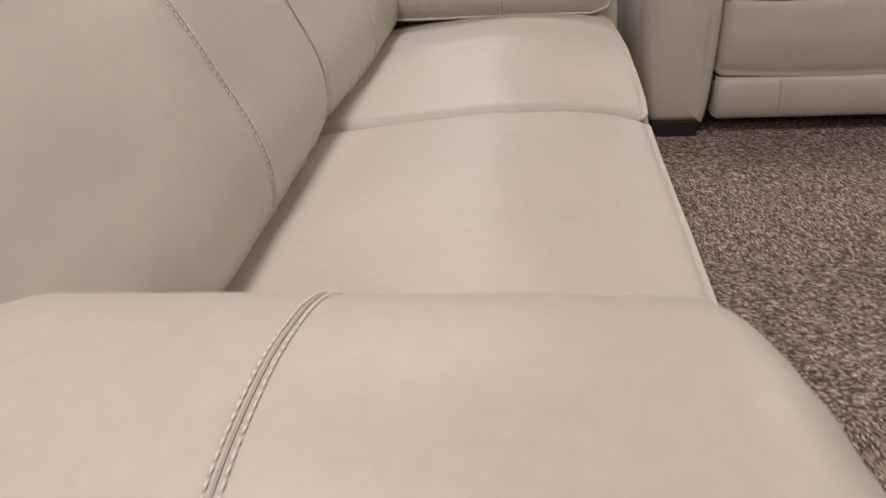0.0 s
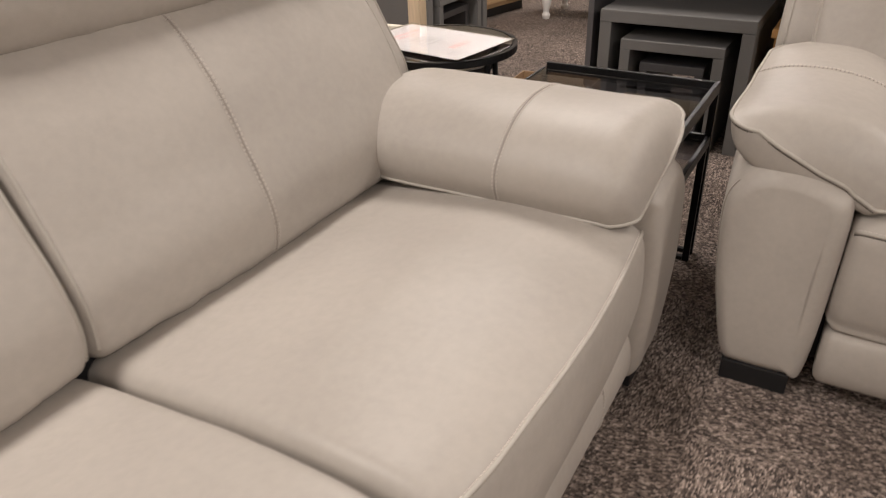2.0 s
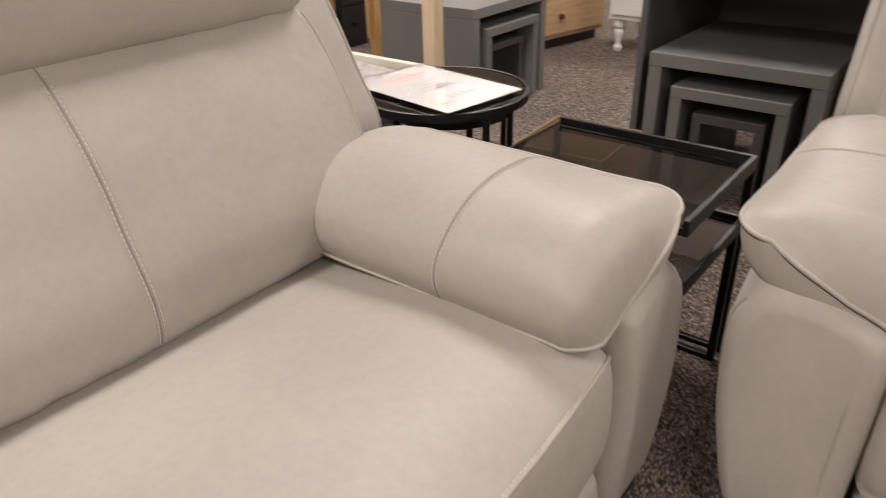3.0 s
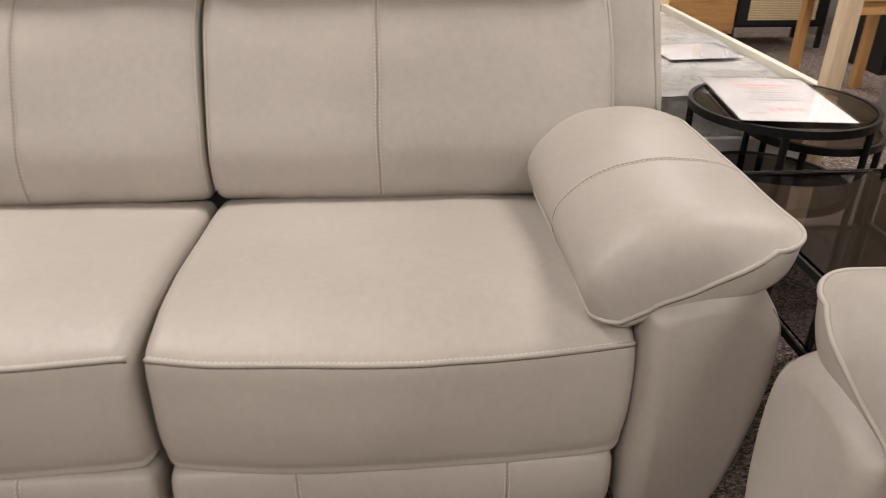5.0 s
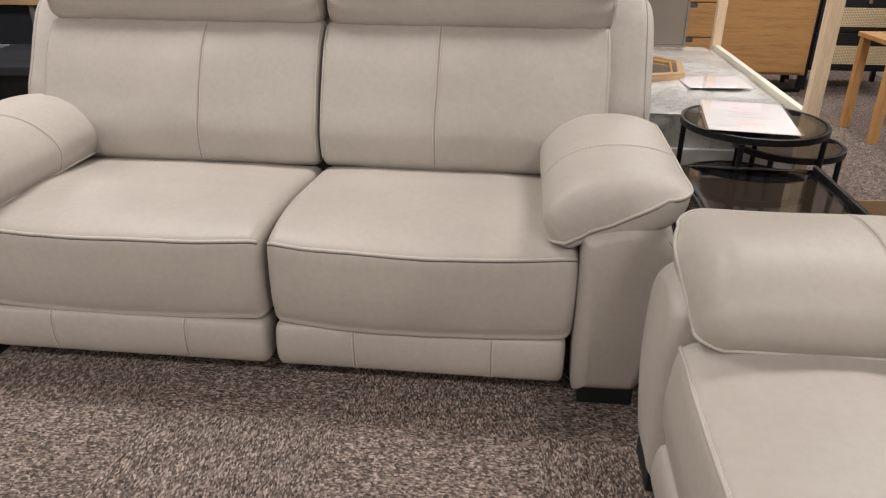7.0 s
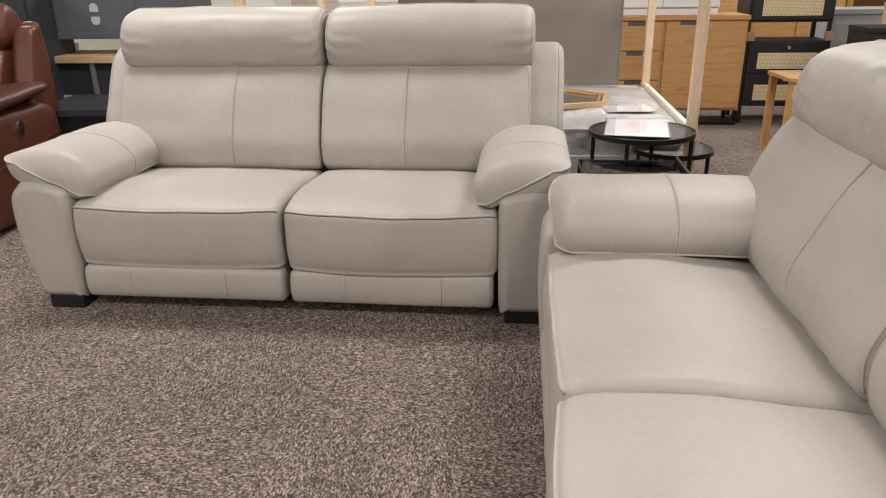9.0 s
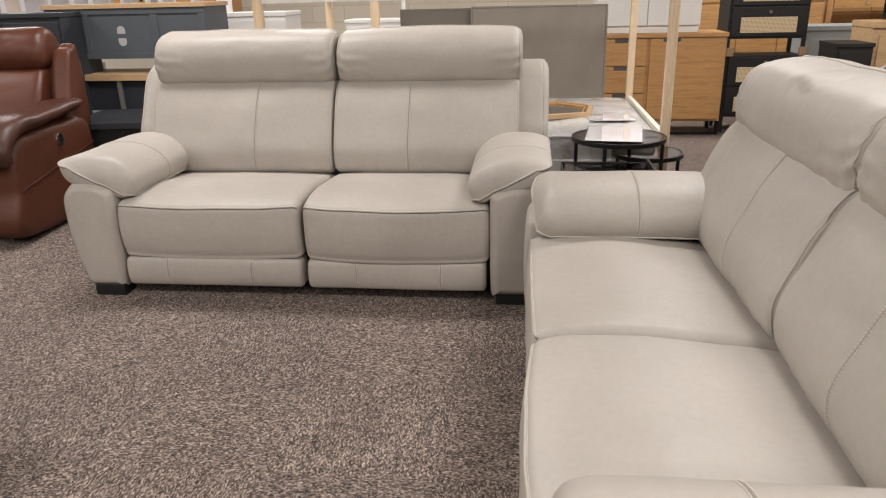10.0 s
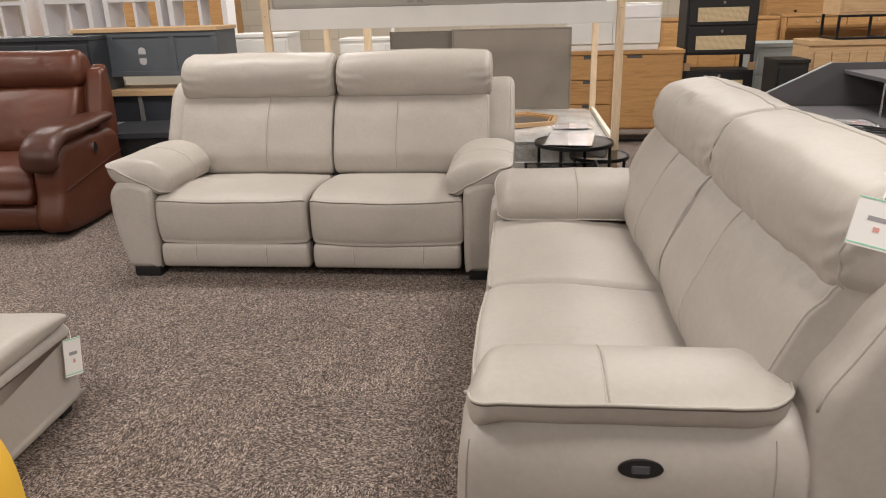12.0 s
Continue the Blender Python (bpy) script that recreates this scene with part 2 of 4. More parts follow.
def loft(profile, a, b, r, place, n=20, res=72, shape=None, puff=0.0, seed=0.0):
    """Rings of a cushion: a closed outline carried from a to b with rounded ends. place turns (s, u, v) into a point."""
    pts = spline(profile, res)
    xs, ys = [p.x for p in pts], [p.y for p in pts]
    c = Vector(((min(xs) + max(xs)) / 2, (min(ys) + max(ys)) / 2))
    hx, hy = (max(xs) - min(xs)) / 2, (max(ys) - min(ys)) / 2
    grid = []
    for s, inset in stations(a, b, r, n):
        w = 2 * (s - a) / (b - a) - 1
        ring = []
        for p in pts:
            uv = c + Vector(((p.x - c.x) * (1 - inset / hx), (p.y - c.y) * (1 - inset / hy)))
            if shape:
                uv = shape(w, uv)
            q = Vector(place(s, uv.x, uv.y))
            if puff:
                q += noise.noise_vector(q * 5 + Vector((seed, seed * 1.7, 0))) * puff + noise.noise_vector(q * 15 + Vector((0, seed, 3))) * puff * 0.3
            ring.append(q)
        grid.append(ring)
    return grid


def grid_bm(grid):
    bm = bmesh.new()
    rows = [[bm.verts.new(p) for p in ring] for ring in grid]
    n = len(rows[0])
    for r0, r1 in zip(rows, rows[1:]):
        for i in range(n):
            j = (i + 1) % n
            bm.faces.new((r0[i], r0[j], r1[j], r1[i]))
    bm.faces.new(rows[0][::-1])
    bm.faces.new(rows[-1])
    bmesh.ops.recalc_face_normals(bm, faces=bm.faces[:])
    return bm


def tube_bm(paths, r, n=6, closed=False):
    bm = bmesh.new()
    for path in paths:
        m = len(path)
        rings = []
        for i, p in enumerate(path):
            a = path[(i - 1) % m] if closed or i else p
            b = path[(i + 1) % m] if closed or i < m - 1 else p
            d = (b - a).normalized() if (b - a).length else Vector((0, 0, 1))
            s = d.cross(Vector((0.12, 0.2, 1))).normalized()
            t = s.cross(d)
            rings.append([bm.verts.new(p + (s * math.cos(w) + t * math.sin(w)) * r) for w in (2 * math.pi * k / n for k in range(n))])
        pairs = list(zip(rings, rings[1:])) + ([(rings[-1], rings[0])] if closed else [])
        for r0, r1 in pairs:
            for k in range(n):
                bm.faces.new((r0[k], r0[(k + 1) % n], r1[(k + 1) % n], r1[k]))
        if not closed:
            bm.faces.new(rings[0][::-1])
            bm.faces.new(rings[-1])
    return bm


def resample(path, step):
    out, acc = [path[0]], 0.0
    for a, b in zip(path, path[1:]):
        seg = (b - a).length
        d = step - acc
        while d <= seg:
            out.append(a.lerp(b, d / seg))
            d += step
        acc = (acc + seg) % step
    return out


def stitches_bm(path, side, gap, length=0.0055, pitch=0.0085, r=0.0011):
    """Two rows of short stitches beside a seam; side is the way across it."""
    pts = resample(path, pitch)
    dashes = []
    for a, b in zip(pts, pts[1:]):
        d = (b - a).normalized()
        for s in ((-1, 1) if gap else (0,)):
            o = a + side * gap * s
            dashes.append([o, o + d * length])
    return tube_bm(dashes, r, 4)


def nearest(ring, u, v, key):
    return min(range(len(ring)), key=lambda i: (key(ring[i])[0] - u) ** 2 + (key(ring[i])[1] - v) ** 2)


# ---- the place ----
floor = new("floor")
tagged(floor, "speckled brown loop pile carpet floor of the showroom", "carpet floor", kind="structure")
part("carpet", box_bm(-8, 8, -8, 7.2, -0.05, 0), CARPET, floor)


def wall(name, b, mat, label):
    ob = part(name, box_bm(*b), mat, None)
    tagged(ob, label, "wall", kind="structure")


wall("wall_north", (-8.2, 8.2, 7.2, 7.4, -0.05, CEILING), BLOCKS, "cream painted blockwork wall behind the furniture")
# The south wall is unseen; dark taupe limits bounce onto the sofa fronts.
wall("wall_south", (-8.2, 8.2, -8.2, -8, -0.05, CEILING), TAUPE, "unseen taupe end wall added to cut bounced light")
wall("wall_east", (8, 8.2, -8, 7.2, -0.05, CEILING), CREAM, "plain cream painted side wall of the showroom")
wall("wall_west", (-8.2, -8, -8, 7.2, -0.05, CEILING), CREAM, "plain cream painted side wall of the showroom")
tagged(part("ceiling", box_bm(-8.2, 8.2, -8.2, 7.4, CEILING, CEILING + 0.1), CEIL, None), "pale tiled showroom ceiling", "ceiling", kind="structure")


# ---- recliner sofas ----
def yz(p):
    return p.y, p.z


def outset(s, plump):
    """One arm of the first sofa stands a little further out than the other."""
    return 0.032 if s < 0 and not plump else 0.0


def creases(grid, amount, where, seed, freq):
    """Soft folds pressed into a cushion: narrow valleys along the zero lines of a stretched noise field."""
    a, b = freq
    for row in grid:
        for p in row:
            k = where(p)
            if k > 0:
                n = noise.noise(Vector((p.x * a + seed, p.y * b, p.z * b)))
                gate = max(0.0, noise.noise(Vector((p.x * 4 + seed, p.y * 4, p.z * 4 + 9))) + 0.15)
                d = amount * k * gate * 2.2 * (math.exp(-(n / 0.09) ** 2) - 0.35)
                p.y += d * 0.8
                p.z -= d * 0.6


def seat_cushion(sofa, s, plump):
    outline = [(0.62, 0.24), (0.645, 0.36), (0.60, 0.404), (0.45, 0.427), (0.25, 0.445), (0.10, 0.447), (0.02, 0.438), (-0.02, 0.417), (-0.032, 0.36), (-0.034, 0.29), (-0.02, 0.215), (0.02, 0.185), (0.3, 0.18)]

    def shape(w, uv):
        k = 1 - abs(w) ** 2.4
        front = max(0.0, min(1.0, (0.25 - uv.x) / 0.25))
        top = max(0.0, min(1.0, (uv.y - 0.36) / 0.07))
        return Vector((uv.x - (0.02 if s > 0 else 0.002) * k * front, uv.y + 0.012 * k * top * (1 - front) - 0.013 * k * front))
    grid = loft(outline, 0.005, (0.786 if s > 0 else 0.776) + outset(s, plump), 0.03, lambda t, u, v: (s * t, u, v), 40, 110, shape, 0.0035 + 0.001 * plump, 2 + s + 7 * plump)
    creases(grid, 0.0016 + 0.0012 * plump, lambda p: max(0.0, min(1.0, (p.z - 0.41) / 0.03)) * max(0.0, 1 - abs(p.y - 0.33) / 0.25), 31 + s, (9, 26))
    ob = part("seat_cushion", grid_bm(grid), LEATHER, sofa, smooth=True)
    i = nearest(grid[22], -0.04 if s > 0 else -0.022, 0.404, yz)
    line = [row[i] + Vector((0, -0.001, 0.002)) for row in grid[3:-3]]
    part("piping", tube_bm([line], 0.0042, 8), PIPE, ob, smooth=True)
    # thin dark tube that paints the shade beneath the piping
    part("fold", tube_bm([[p + Vector((0, 0.0006, -0.0055)) for p in line]], 0.0026, 6), FOLD_SHADE, ob)
    j = i - 1 if grid[22][i - 1].y > grid[22][i + 1].y else i + 1
    part("stitching", stitches_bm([row[i].lerp(row[j], 0.9) + Vector((0, 0, 0.001)) for row in grid[3:-3]], Vector((0, 1, 0)), 0.0), THREAD, ob)
    return ob


def footrest(sofa, s, plump):
    outline = [(-0.012, 0.184), (-0.03, 0.168), (-0.036, 0.12), (-0.03, 0.078), (-0.012, 0.056), (0.05, 0.054), (0.11, 0.056), (0.115, 0.12), (0.11, 0.182), (0.05, 0.185)]
    grid = loft(outline, 0.012, 0.77 + outset(s, plump), 0.02, lambda t, u, v: (s * t, u, v), 30, 48, None, 0.0015, 5 + s)
    ob = part("footrest", grid_bm(grid), LEATHER, sofa, smooth=True)
    for f in (0.25, 0.77):
        path = grid[6 + round(30 * f)][1:20]
        part("seam", tube_bm([path], 0.0012, 5), SEAM, ob)
        part("stitching", stitches_bm([p + Vector((0, -0.0012, 0)) for p in path], Vector((1, 0, 0)), 0.004), THREAD, ob)


def back_cushion(sofa, s, plump):
    outline = [(0.585, 0.413), (0.548, 0.444), (0.543, 0.53), (0.588, 0.64), (0.642, 0.745), (0.697, 0.815), (0.745, 0.842), (0.82, 0.82), (0.80, 0.62), (0.70, 0.45), (0.63, 0.416)]

    def shape(w, uv):
        k = 1 - abs(w) ** 2.2
        return Vector((uv.x - 0.016 * k, uv.y))
    grid = loft(outline, 0.004, (0.89 if s > 0 else 0.912) + 0.03 * plump, 0.024, lambda t, u, v: (s * t, u, v), 44, 120, shape, 0.004 + 0.002 * plump, 9 + s + 5 * plump)
    creases(grid, 0.002 + 0.006 * plump, lambda p: max(0.0, min(1.0, (p.z - 0.60) / 0.2)), 51 + s, (13, 5))
    # gathered folds towards the crease and the lower inner corner
    for row in grid:
        for p in row:
            g = max(0.0, min(1.0, (p.z - 0.74) / 0.08))
            p.y += 0.0025 * g * math.sin(p.x * 95 + 3 * math.sin(p.x * 23))
            h = max(0.0, 1 - (p.z - 0.41) / 0.09) * max(0.0, 1 - abs(abs(p.x) - 0.2) / 0.16)
            p.y += 0.005 * h * math.sin(p.x * 150 + 5 * math.sin(p.x * 21))
    ob = part("back_cushion", grid_bm(grid), LEATHER, sofa, smooth=True)
    ring = grid[6 + round(44 * 0.42)]
    lo, hi = nearest(ring, 0.525, 0.43, yz), nearest(ring, 0.71, 0.84, yz)
    path = ring[min(lo, hi):max(lo, hi)]
    part("seam", tube_bm([path], 0.0014, 5), SEAM, ob)
    part("stitching", stitches_bm([p + Vector((0, -0.0014, 0.0005)) for p in path], Vector((1, 0, 0)), 0.0045), THREAD, ob)
    for k in (3, len(grid) - 4):
        part("piping", tube_bm([grid[k][min(lo, hi):max(lo, hi)]], 0.0034, 6), PIPE, ob, smooth=True)


def headrest(sofa, s, plump):
    k = 0.03 * plump
    outline = [(0.82, 0.822), (0.77, 0.822), (0.722 - k, 0.838), (0.692 - k, 0.898), (0.702 - k, 0.978), (0.752 - k, 1.042), (0.85, 1.07), (0.935, 1.056), (0.982, 0.995), (0.985, 0.9), (0.93, 0.83)]

    def shape(w, uv):
        k = 1 - abs(w) ** 2.2
        return Vector((uv.x - 0.014 * k * (1 if uv.x < 0.85 else 0.3), uv.y + 0.01 * k * max(0.0, min(1.0, (uv.y - 0.9) / 0.1))))
    grid = loft(outline, 0.004, (0.9 if s > 0 else 0.92) + 0.03 * plump, 0.045, lambda t, u, v: (s * t, u, v), 48, 110, shape, 0.0045 + 0.002 * plump, 14 + s + 3 * plump)
    creases(grid, 0.002 + 0.006 * plump, lambda p: max(0.0, min(1.0, (0.88 - p.y) / 0.1)), 71 + s, (16, 4))
    for row in grid:
        for p in row:
            e = min(abs(p.x) - 0.0, 0.925 - abs(p.x))
            g = max(0.0, 1 - e / 0.24) * max(0.0, 1 - abs(p.z - 0.91) / 0.11)
            p.y += 0.0045 * g * math.sin((p.z + 0.4 * e) * 120 + 2 * math.sin(e * 30))
    ob = part("headrest", grid_bm(grid), LEATHER, sofa, smooth=True)
    i = nearest(grid[26], 0.86, 1.08, yz)
    part("piping", tube_bm([[row[i] for row in grid[2:-2]]], 0.004, 8), PIPE, ob, smooth=True)
    a, b = nearest(grid[26], 0.75, 0.83, yz), i
    for k in (3, len(grid) - 4):
        part("piping", tube_bm([[grid[k][j] for j in range(min(a, b), max(a, b) + 1)]], 0.0036, 6), PIPE, ob, smooth=True)


def arm_body(sofa, s, plump):
    out = outset(s, plump)
    outline = [(0.82, 0.046), (0.79, 0.055), (0.786 if s > 0 else 0.777, 0.25), (0.786 if s > 0 else 0.777, 0.45), (0.795, 0.515), (0.87, 0.55), (0.95, 0.545), (0.992, 0.50), (1.008, 0.42), (1.002, 0.30), (0.978, 0.15), (0.956, 0.06), (0.925, 0.046)]
    flare = lambda t, u: u + 0.022 * max(0.0, min(1.0, t / 0.25)) * (u - 0.78) / 0.22
    grid = loft(outline, -0.042 if s > 0 else -0.03, 0.66, 0.036, lambda t, u, v: (s * (flare(t, u) + out), t - 0.014 * math.sin(math.pi * max(0.0, min(1.0, (v - 0.05) / 0.5))) * max(0.0, 1 - max(0.0, t + 0.04) / 0.12), v - 0.045 * max(0.0, min(1.0, (v - 0.43) / 0.1)) * max(0.0, 1 - max(0.0, t + 0.04) / 0.15)), 14, 84, None, 0.002, 20 + s)
    ob = part("arm", grid_bm(grid), LEATHER, sofa, smooth=True)
    key = lambda p: (abs(p.x), p.z)
    a, b = nearest(grid[8], 0.985, 0.505, key), nearest(grid[8], 0.958, 0.068, key)
    for k in (4, 19):
        path = [p + Vector((s * 0.0006, 0, 0)) for p in grid[k][min(a, b):max(a, b)]]
        part("seam", tube_bm([path], 0.0014, 5), SEAM, ob)
    # oval recliner switch on the outer side
    m = Matrix.Translation((s * (1.025 + out), 0.318, 0.45)) @ pose(0, 0, 0, 0, 88 * s, 0) @ pose(0, 0, 0, 0, 0, 90)
    switch = part("control_switch", disc_bm(0, 0, -0.012, 0.006, 0.045, 0.021, 40), GLOSS, ob, "glossy black oval switch")
    switch.matrix_basis = m
    inset = box("control_button", (-0.018, 0.018, -0.008, 0.008, 0.006, 0.0085), CHARCOAL, ob)
    inset.matrix_basis = m
    return ob


def arm_pad(sofa, s, plump):
    out = outset(s, plump)
    upper = spline([(0.71, 0.455), (0.692, 0.50), (0.702, 0.546), (0.757, 0.592), (0.85, 0.616), (0.93, 0.616), (0.99, 0.607), (1.026, 0.592)], 28, False)
    edge = spline([(0.71, 0.455), (0.74, 0.476), (0.79, 0.515), (0.85, 0.546), (0.92, 0.572), (1.026, 0.592)], 28, False)
    under = spline([(0.71, 0.455), (0.755, 0.446), (0.80, 0.474), (0.86, 0.505), (0.93, 0.512), (0.985, 0.524), (1.018, 0.552), (1.026, 0.592)], 28, False)
    a, b, n = (-0.046, 0.625, 44) if s > 0 else (-0.024, 0.65, 44)
    grid = []
    for k in range(n + 1):
        f = k / n
        g = f * f * (3 - 2 * f)
        y = a + (b - a) * (0.65 * g + 0.35 * f ** 1.6)
        d, e = y - a, b - y
        rise = min(1.0, d / (0.048 if s > 0 else 0.07))
        f_up = max(0.03, (1 - (1 - rise) ** 2.2) ** 0.5)
        tail = min(1.0, e / 0.07)
        f_up *= max(0.05, 1 - (1 - tail) ** 2) ** 0.5
        f_up = max(0.03, f_up)
        f_dn = max(0.03, (1 - (1 - min(1.0, d / 0.03)) ** 2) ** 0.5)
        r1, r2 = 0.06, 0.11
        cut = r1 - math.sqrt(max(0.0, r1 ** 2 - max(0.0, r1 - d) ** 2)) + r2 - math.sqrt(max(0.0, r2 ** 2 - max(0.0, r2 - e) ** 2))
        ring = [m + (u - m) * f_up for u, m in zip(upper, edge)]
        ring += [m + (l - m) * f_dn for l, m in list(zip(under, edge))[-2:0:-1]]
        mids = edge + edge[-2:0:-1]
        near = max(0.0, 1 - d / 0.08) ** 1.5
        pts = []
        for p, m in zip(ring, mids):
            x = p.x - cut * max(0.0, (p.x - 0.85) / 0.176) + 0.5 * cut * max(0.0, (0.80 - p.x) / 0.08)
            yy = y + (0.026 if s > 0 else 0.022) * (1 - min(1.0, d / 0.35)) * max(0.0, (1.02 - p.x) / 0.3)
            yy += 0.016 * max(0.0, (p.x - 0.93) / 0.09) ** 2 * max(0.0, 1 - d / 0.1)
            low = max(0.0, 1 - d / 0.05) * max(0.0, (0.78 - p.x) / 0.06)
            fold = max(0.0, (y - 0.42) / 0.2) * max(0.0, min(1.0, (p.y - 0.5) / 0.08))
            pucker = max(0.0, 1 - abs(d - 0.035) / 0.04) * max(0.0, min(1.0, (p.y - m.y) / 0.01))
            z = p.y + 0.0014 * fold * math.sin(p.x * 70 + y * 85 + 2 * math.sin(p.x * 17)) + 0.0016 * pucker * math.sin(p.x * 190 + 3 * math.sin(p.x * 40))
            z += 0.75 * near * (0.45 + (m.x - 0.722) * 0.4 - m.y) - 0.010 * max(0.0, min(1.0, (0.80 - p.x) / 0.08))
            q = Vector((s * (x + out), yy, z + 0.016 * low))
            pts.append(q + noise.noise_vector(q * 6 + Vector((s, 0, 0))) * 0.003)
        grid.append(pts)
    ob = part("arm_pad", grid_bm(grid), LEATHER, sofa, smooth=True)
    front = grid[0][0:29]
    side = [row[28] for row in grid]
    inner = [row[0] for row in grid[:-4]]
    part("piping", tube_bm([inner[::-1] + front[1:-1] + side], 0.004, 8), PIPE, ob, smooth=True)
    # painted shade line along the underside of the pad's piping
    part("fold", tube_bm([[p + Vector((0, 0.0015, -0.005)) for p in front[1:-1] + side]], 0.0026, 6), FOLD_SHADE, ob)
    k = next(i for i, row in enumerate(grid) if row[5].y > (0.25 if s > 0 else 0.316))
    path = grid[k][0:29]
    part("seam", tube_bm([path], 0.0014, 5), SEAM, ob)
    part("stitching", stitches_bm([p + Vector((0, 0, 0.0014)) for p in path], Vector((0, 1, 0)), 0.0045), THREAD, ob)


def recliner_sofa(m, label, plump):
    sofa = thing("recliner_sofa", m, label, "sofa", "matching recliner sofas")
    for s in (1, -1):
        seat_cushion(sofa, s, plump)
        footrest(sofa, s, plump)
        back_cushion(sofa, s, plump)
        headrest(sofa, s, plump)
        arm_body(sofa, s, plump)
        arm_pad(sofa, s, plump)
        for y in (-0.026, 0.86):
            x0, x1 = 0.81 + 0.5 * outset(s, plump), 0.95 + 0.5 * outset(s, plump)
            box("foot", (min(s * x0, s * x1), max(s * x0, s * x1), y, y + 0.09, 0, 0.056), BLACK, sofa, "black wooden block foot", bevel=0.005)
    shell = [(0.64, 0.085), (0.63, 0.35), (0.64, 0.58), (0.70, 0.70), (0.79, 0.85), (0.85, 0.9), (0.92, 0.915), (0.99, 0.885), (1.03, 0.80), (1.03, 0.4), (1.01, 0.085), (0.8, 0.06)]
    grid = loft(shell, -1.03, 1.03, 0.045, lambda t, u, v: (t, u, v), 24, 84, None, 0.002, 44)
    frame_ob = part("back_frame", grid_bm(grid), LEATHER, sofa, smooth=True)
    a, b = nearest(grid[12], 0.64, 0.58, yz), nearest(grid[12], 0.92, 0.915, yz)
    for k in (4, len(grid) - 5):
        part("piping", tube_bm([grid[k][min(a, b):max(a, b) + 4]], 0.0035, 6), PIPE, frame_ob, smooth=True)
    # Black block added so the hole where the cushions meet reads as shade.
    box("gap_liner", (-0.03, 0.03, 0.6, 0.66, 0.2, 0.5), BLACK, sofa, "black block added to darken the gap between the cushions")
    box("underframe", (-0.79, 0.79, 0.06, 0.9, 0.06, 0.2), BLACK, sofa)
    return sofa


recliner_sofa(pose(0, 0, 0), "pale taupe leather two-seat recliner sofa with piped padded arms", 0.0)
sofa_b = recliner_sofa(pose(0.974, -1.14, 0, 0, 0, -89.6), "pale taupe leather two-seat recliner sofa with a price tag", 1.0)
for child in sofa_b.children:
    if child.name.startswith("headrest"):
        child.matrix_basis = Matrix.Translation((0, 0.004, -0.056))


# ---- footstool, pouffe and price tags beside the sofas ----
def footstool(m):
    ob = thing("footstool", m, "pale taupe leather footstool with a piped padded lid", "footstool")
    base = [(-0.3, 0.035), (0.3, 0.035), (0.315, 0.06), (0.305, 0.2), (0.295, 0.3), (0.27, 0.32), (-0.27, 0.32), (-0.295, 0.3), (-0.305, 0.2), (-0.315, 0.06)]
    grid = loft(base, -0.42, 0.42, 0.03, lambda t, u, v: (t, u, v), 8, 64, None, 0.002, 3)
    part("base", grid_bm(grid), LEATHER, ob, smooth=True)
    lid = [(-0.31, 0.352), (-0.29, 0.327), (0.0, 0.32), (0.29, 0.327), (0.31, 0.352), (0.25, 0.378), (0.0, 0.4), (-0.25, 0.378)]
    grid = loft(lid, -0.43, 0.43, 0.035, lambda t, u, v: (t, u, v), 14, 64, None, 0.003, 6)
    top = part("lid", grid_bm(grid), LEATHER, ob, smooth=True)
    i, j = nearest(grid[10], -0.31, 0.352, yz), nearest(grid[10], 0.31, 0.352, yz)
    k = len(grid)
    edge = [row[i] for row in grid[4:k - 4]] + [row[j] for row in reversed(grid[4:k - 4])]
    part("piping", tube_bm([edge], 0.0045, 8, True), PIPE, top, smooth=True)
    for x in (-0.36, 0.36):
        for y in (-0.24, 0.24):
            box("foot", (x - 0.03, x + 0.03, y - 0.03, y + 0.03, 0, 0.045), BLACK, ob)
    return ob


footstool(pose(-0.90, -1.61, 0, 0, 0, 2))


def pouffe(m):
    ob = thing("pouffe", m, "round mustard yellow velvet pouffe with a seamed top", "pouffe")
    prof = [(0.02, 0.0), (0.24, 0.0), (0.285, 0.05), (0.30, 0.2), (0.285, 0.35), (0.24, 0.41), (0.12, 0.43), (0.0, 0.432)]
    pts = spline(prof, 28, False)
    n = 56
    bm = bmesh.new()
    rows = [[bm.verts.new((p.x * math.cos(2 * math.pi * i / n), p.x * math.sin(2 * math.pi * i / n), p.y)) for i in range(n)] for p in pts if p.x > 0.004]
    for r0, r1 in zip(rows, rows[1:]):
        for i in range(n):
            bm.faces.new((r0[i], r0[(i + 1) % n], r1[(i + 1) % n], r1[i]))
    bm.faces.new(rows[-1])
    bm.faces.new(rows[0][::-1])
    part("cover", bm, YELLOW, ob, smooth=True)
    ring = [Vector((0.262 * math.cos(a), 0.262 * math.sin(a), 0.394)) for a in (2 * math.pi * i / 64 for i in range(64))]
    part("piping", tube_bm([ring], 0.005, 8, True), YELLOW, ob, smooth=True)


pouffe(pose(-0.385, -2.235, 0))


def bars(parent, rows, z=0.0012):
    """Unreadable print as plain bars on a flat card lying in x and y."""
    for x0, x1, y0, y1, mat in rows:
        box("print_bar", (x0, x1, y0, y1, z, z + 0.0004), mat, parent, bevel=0)


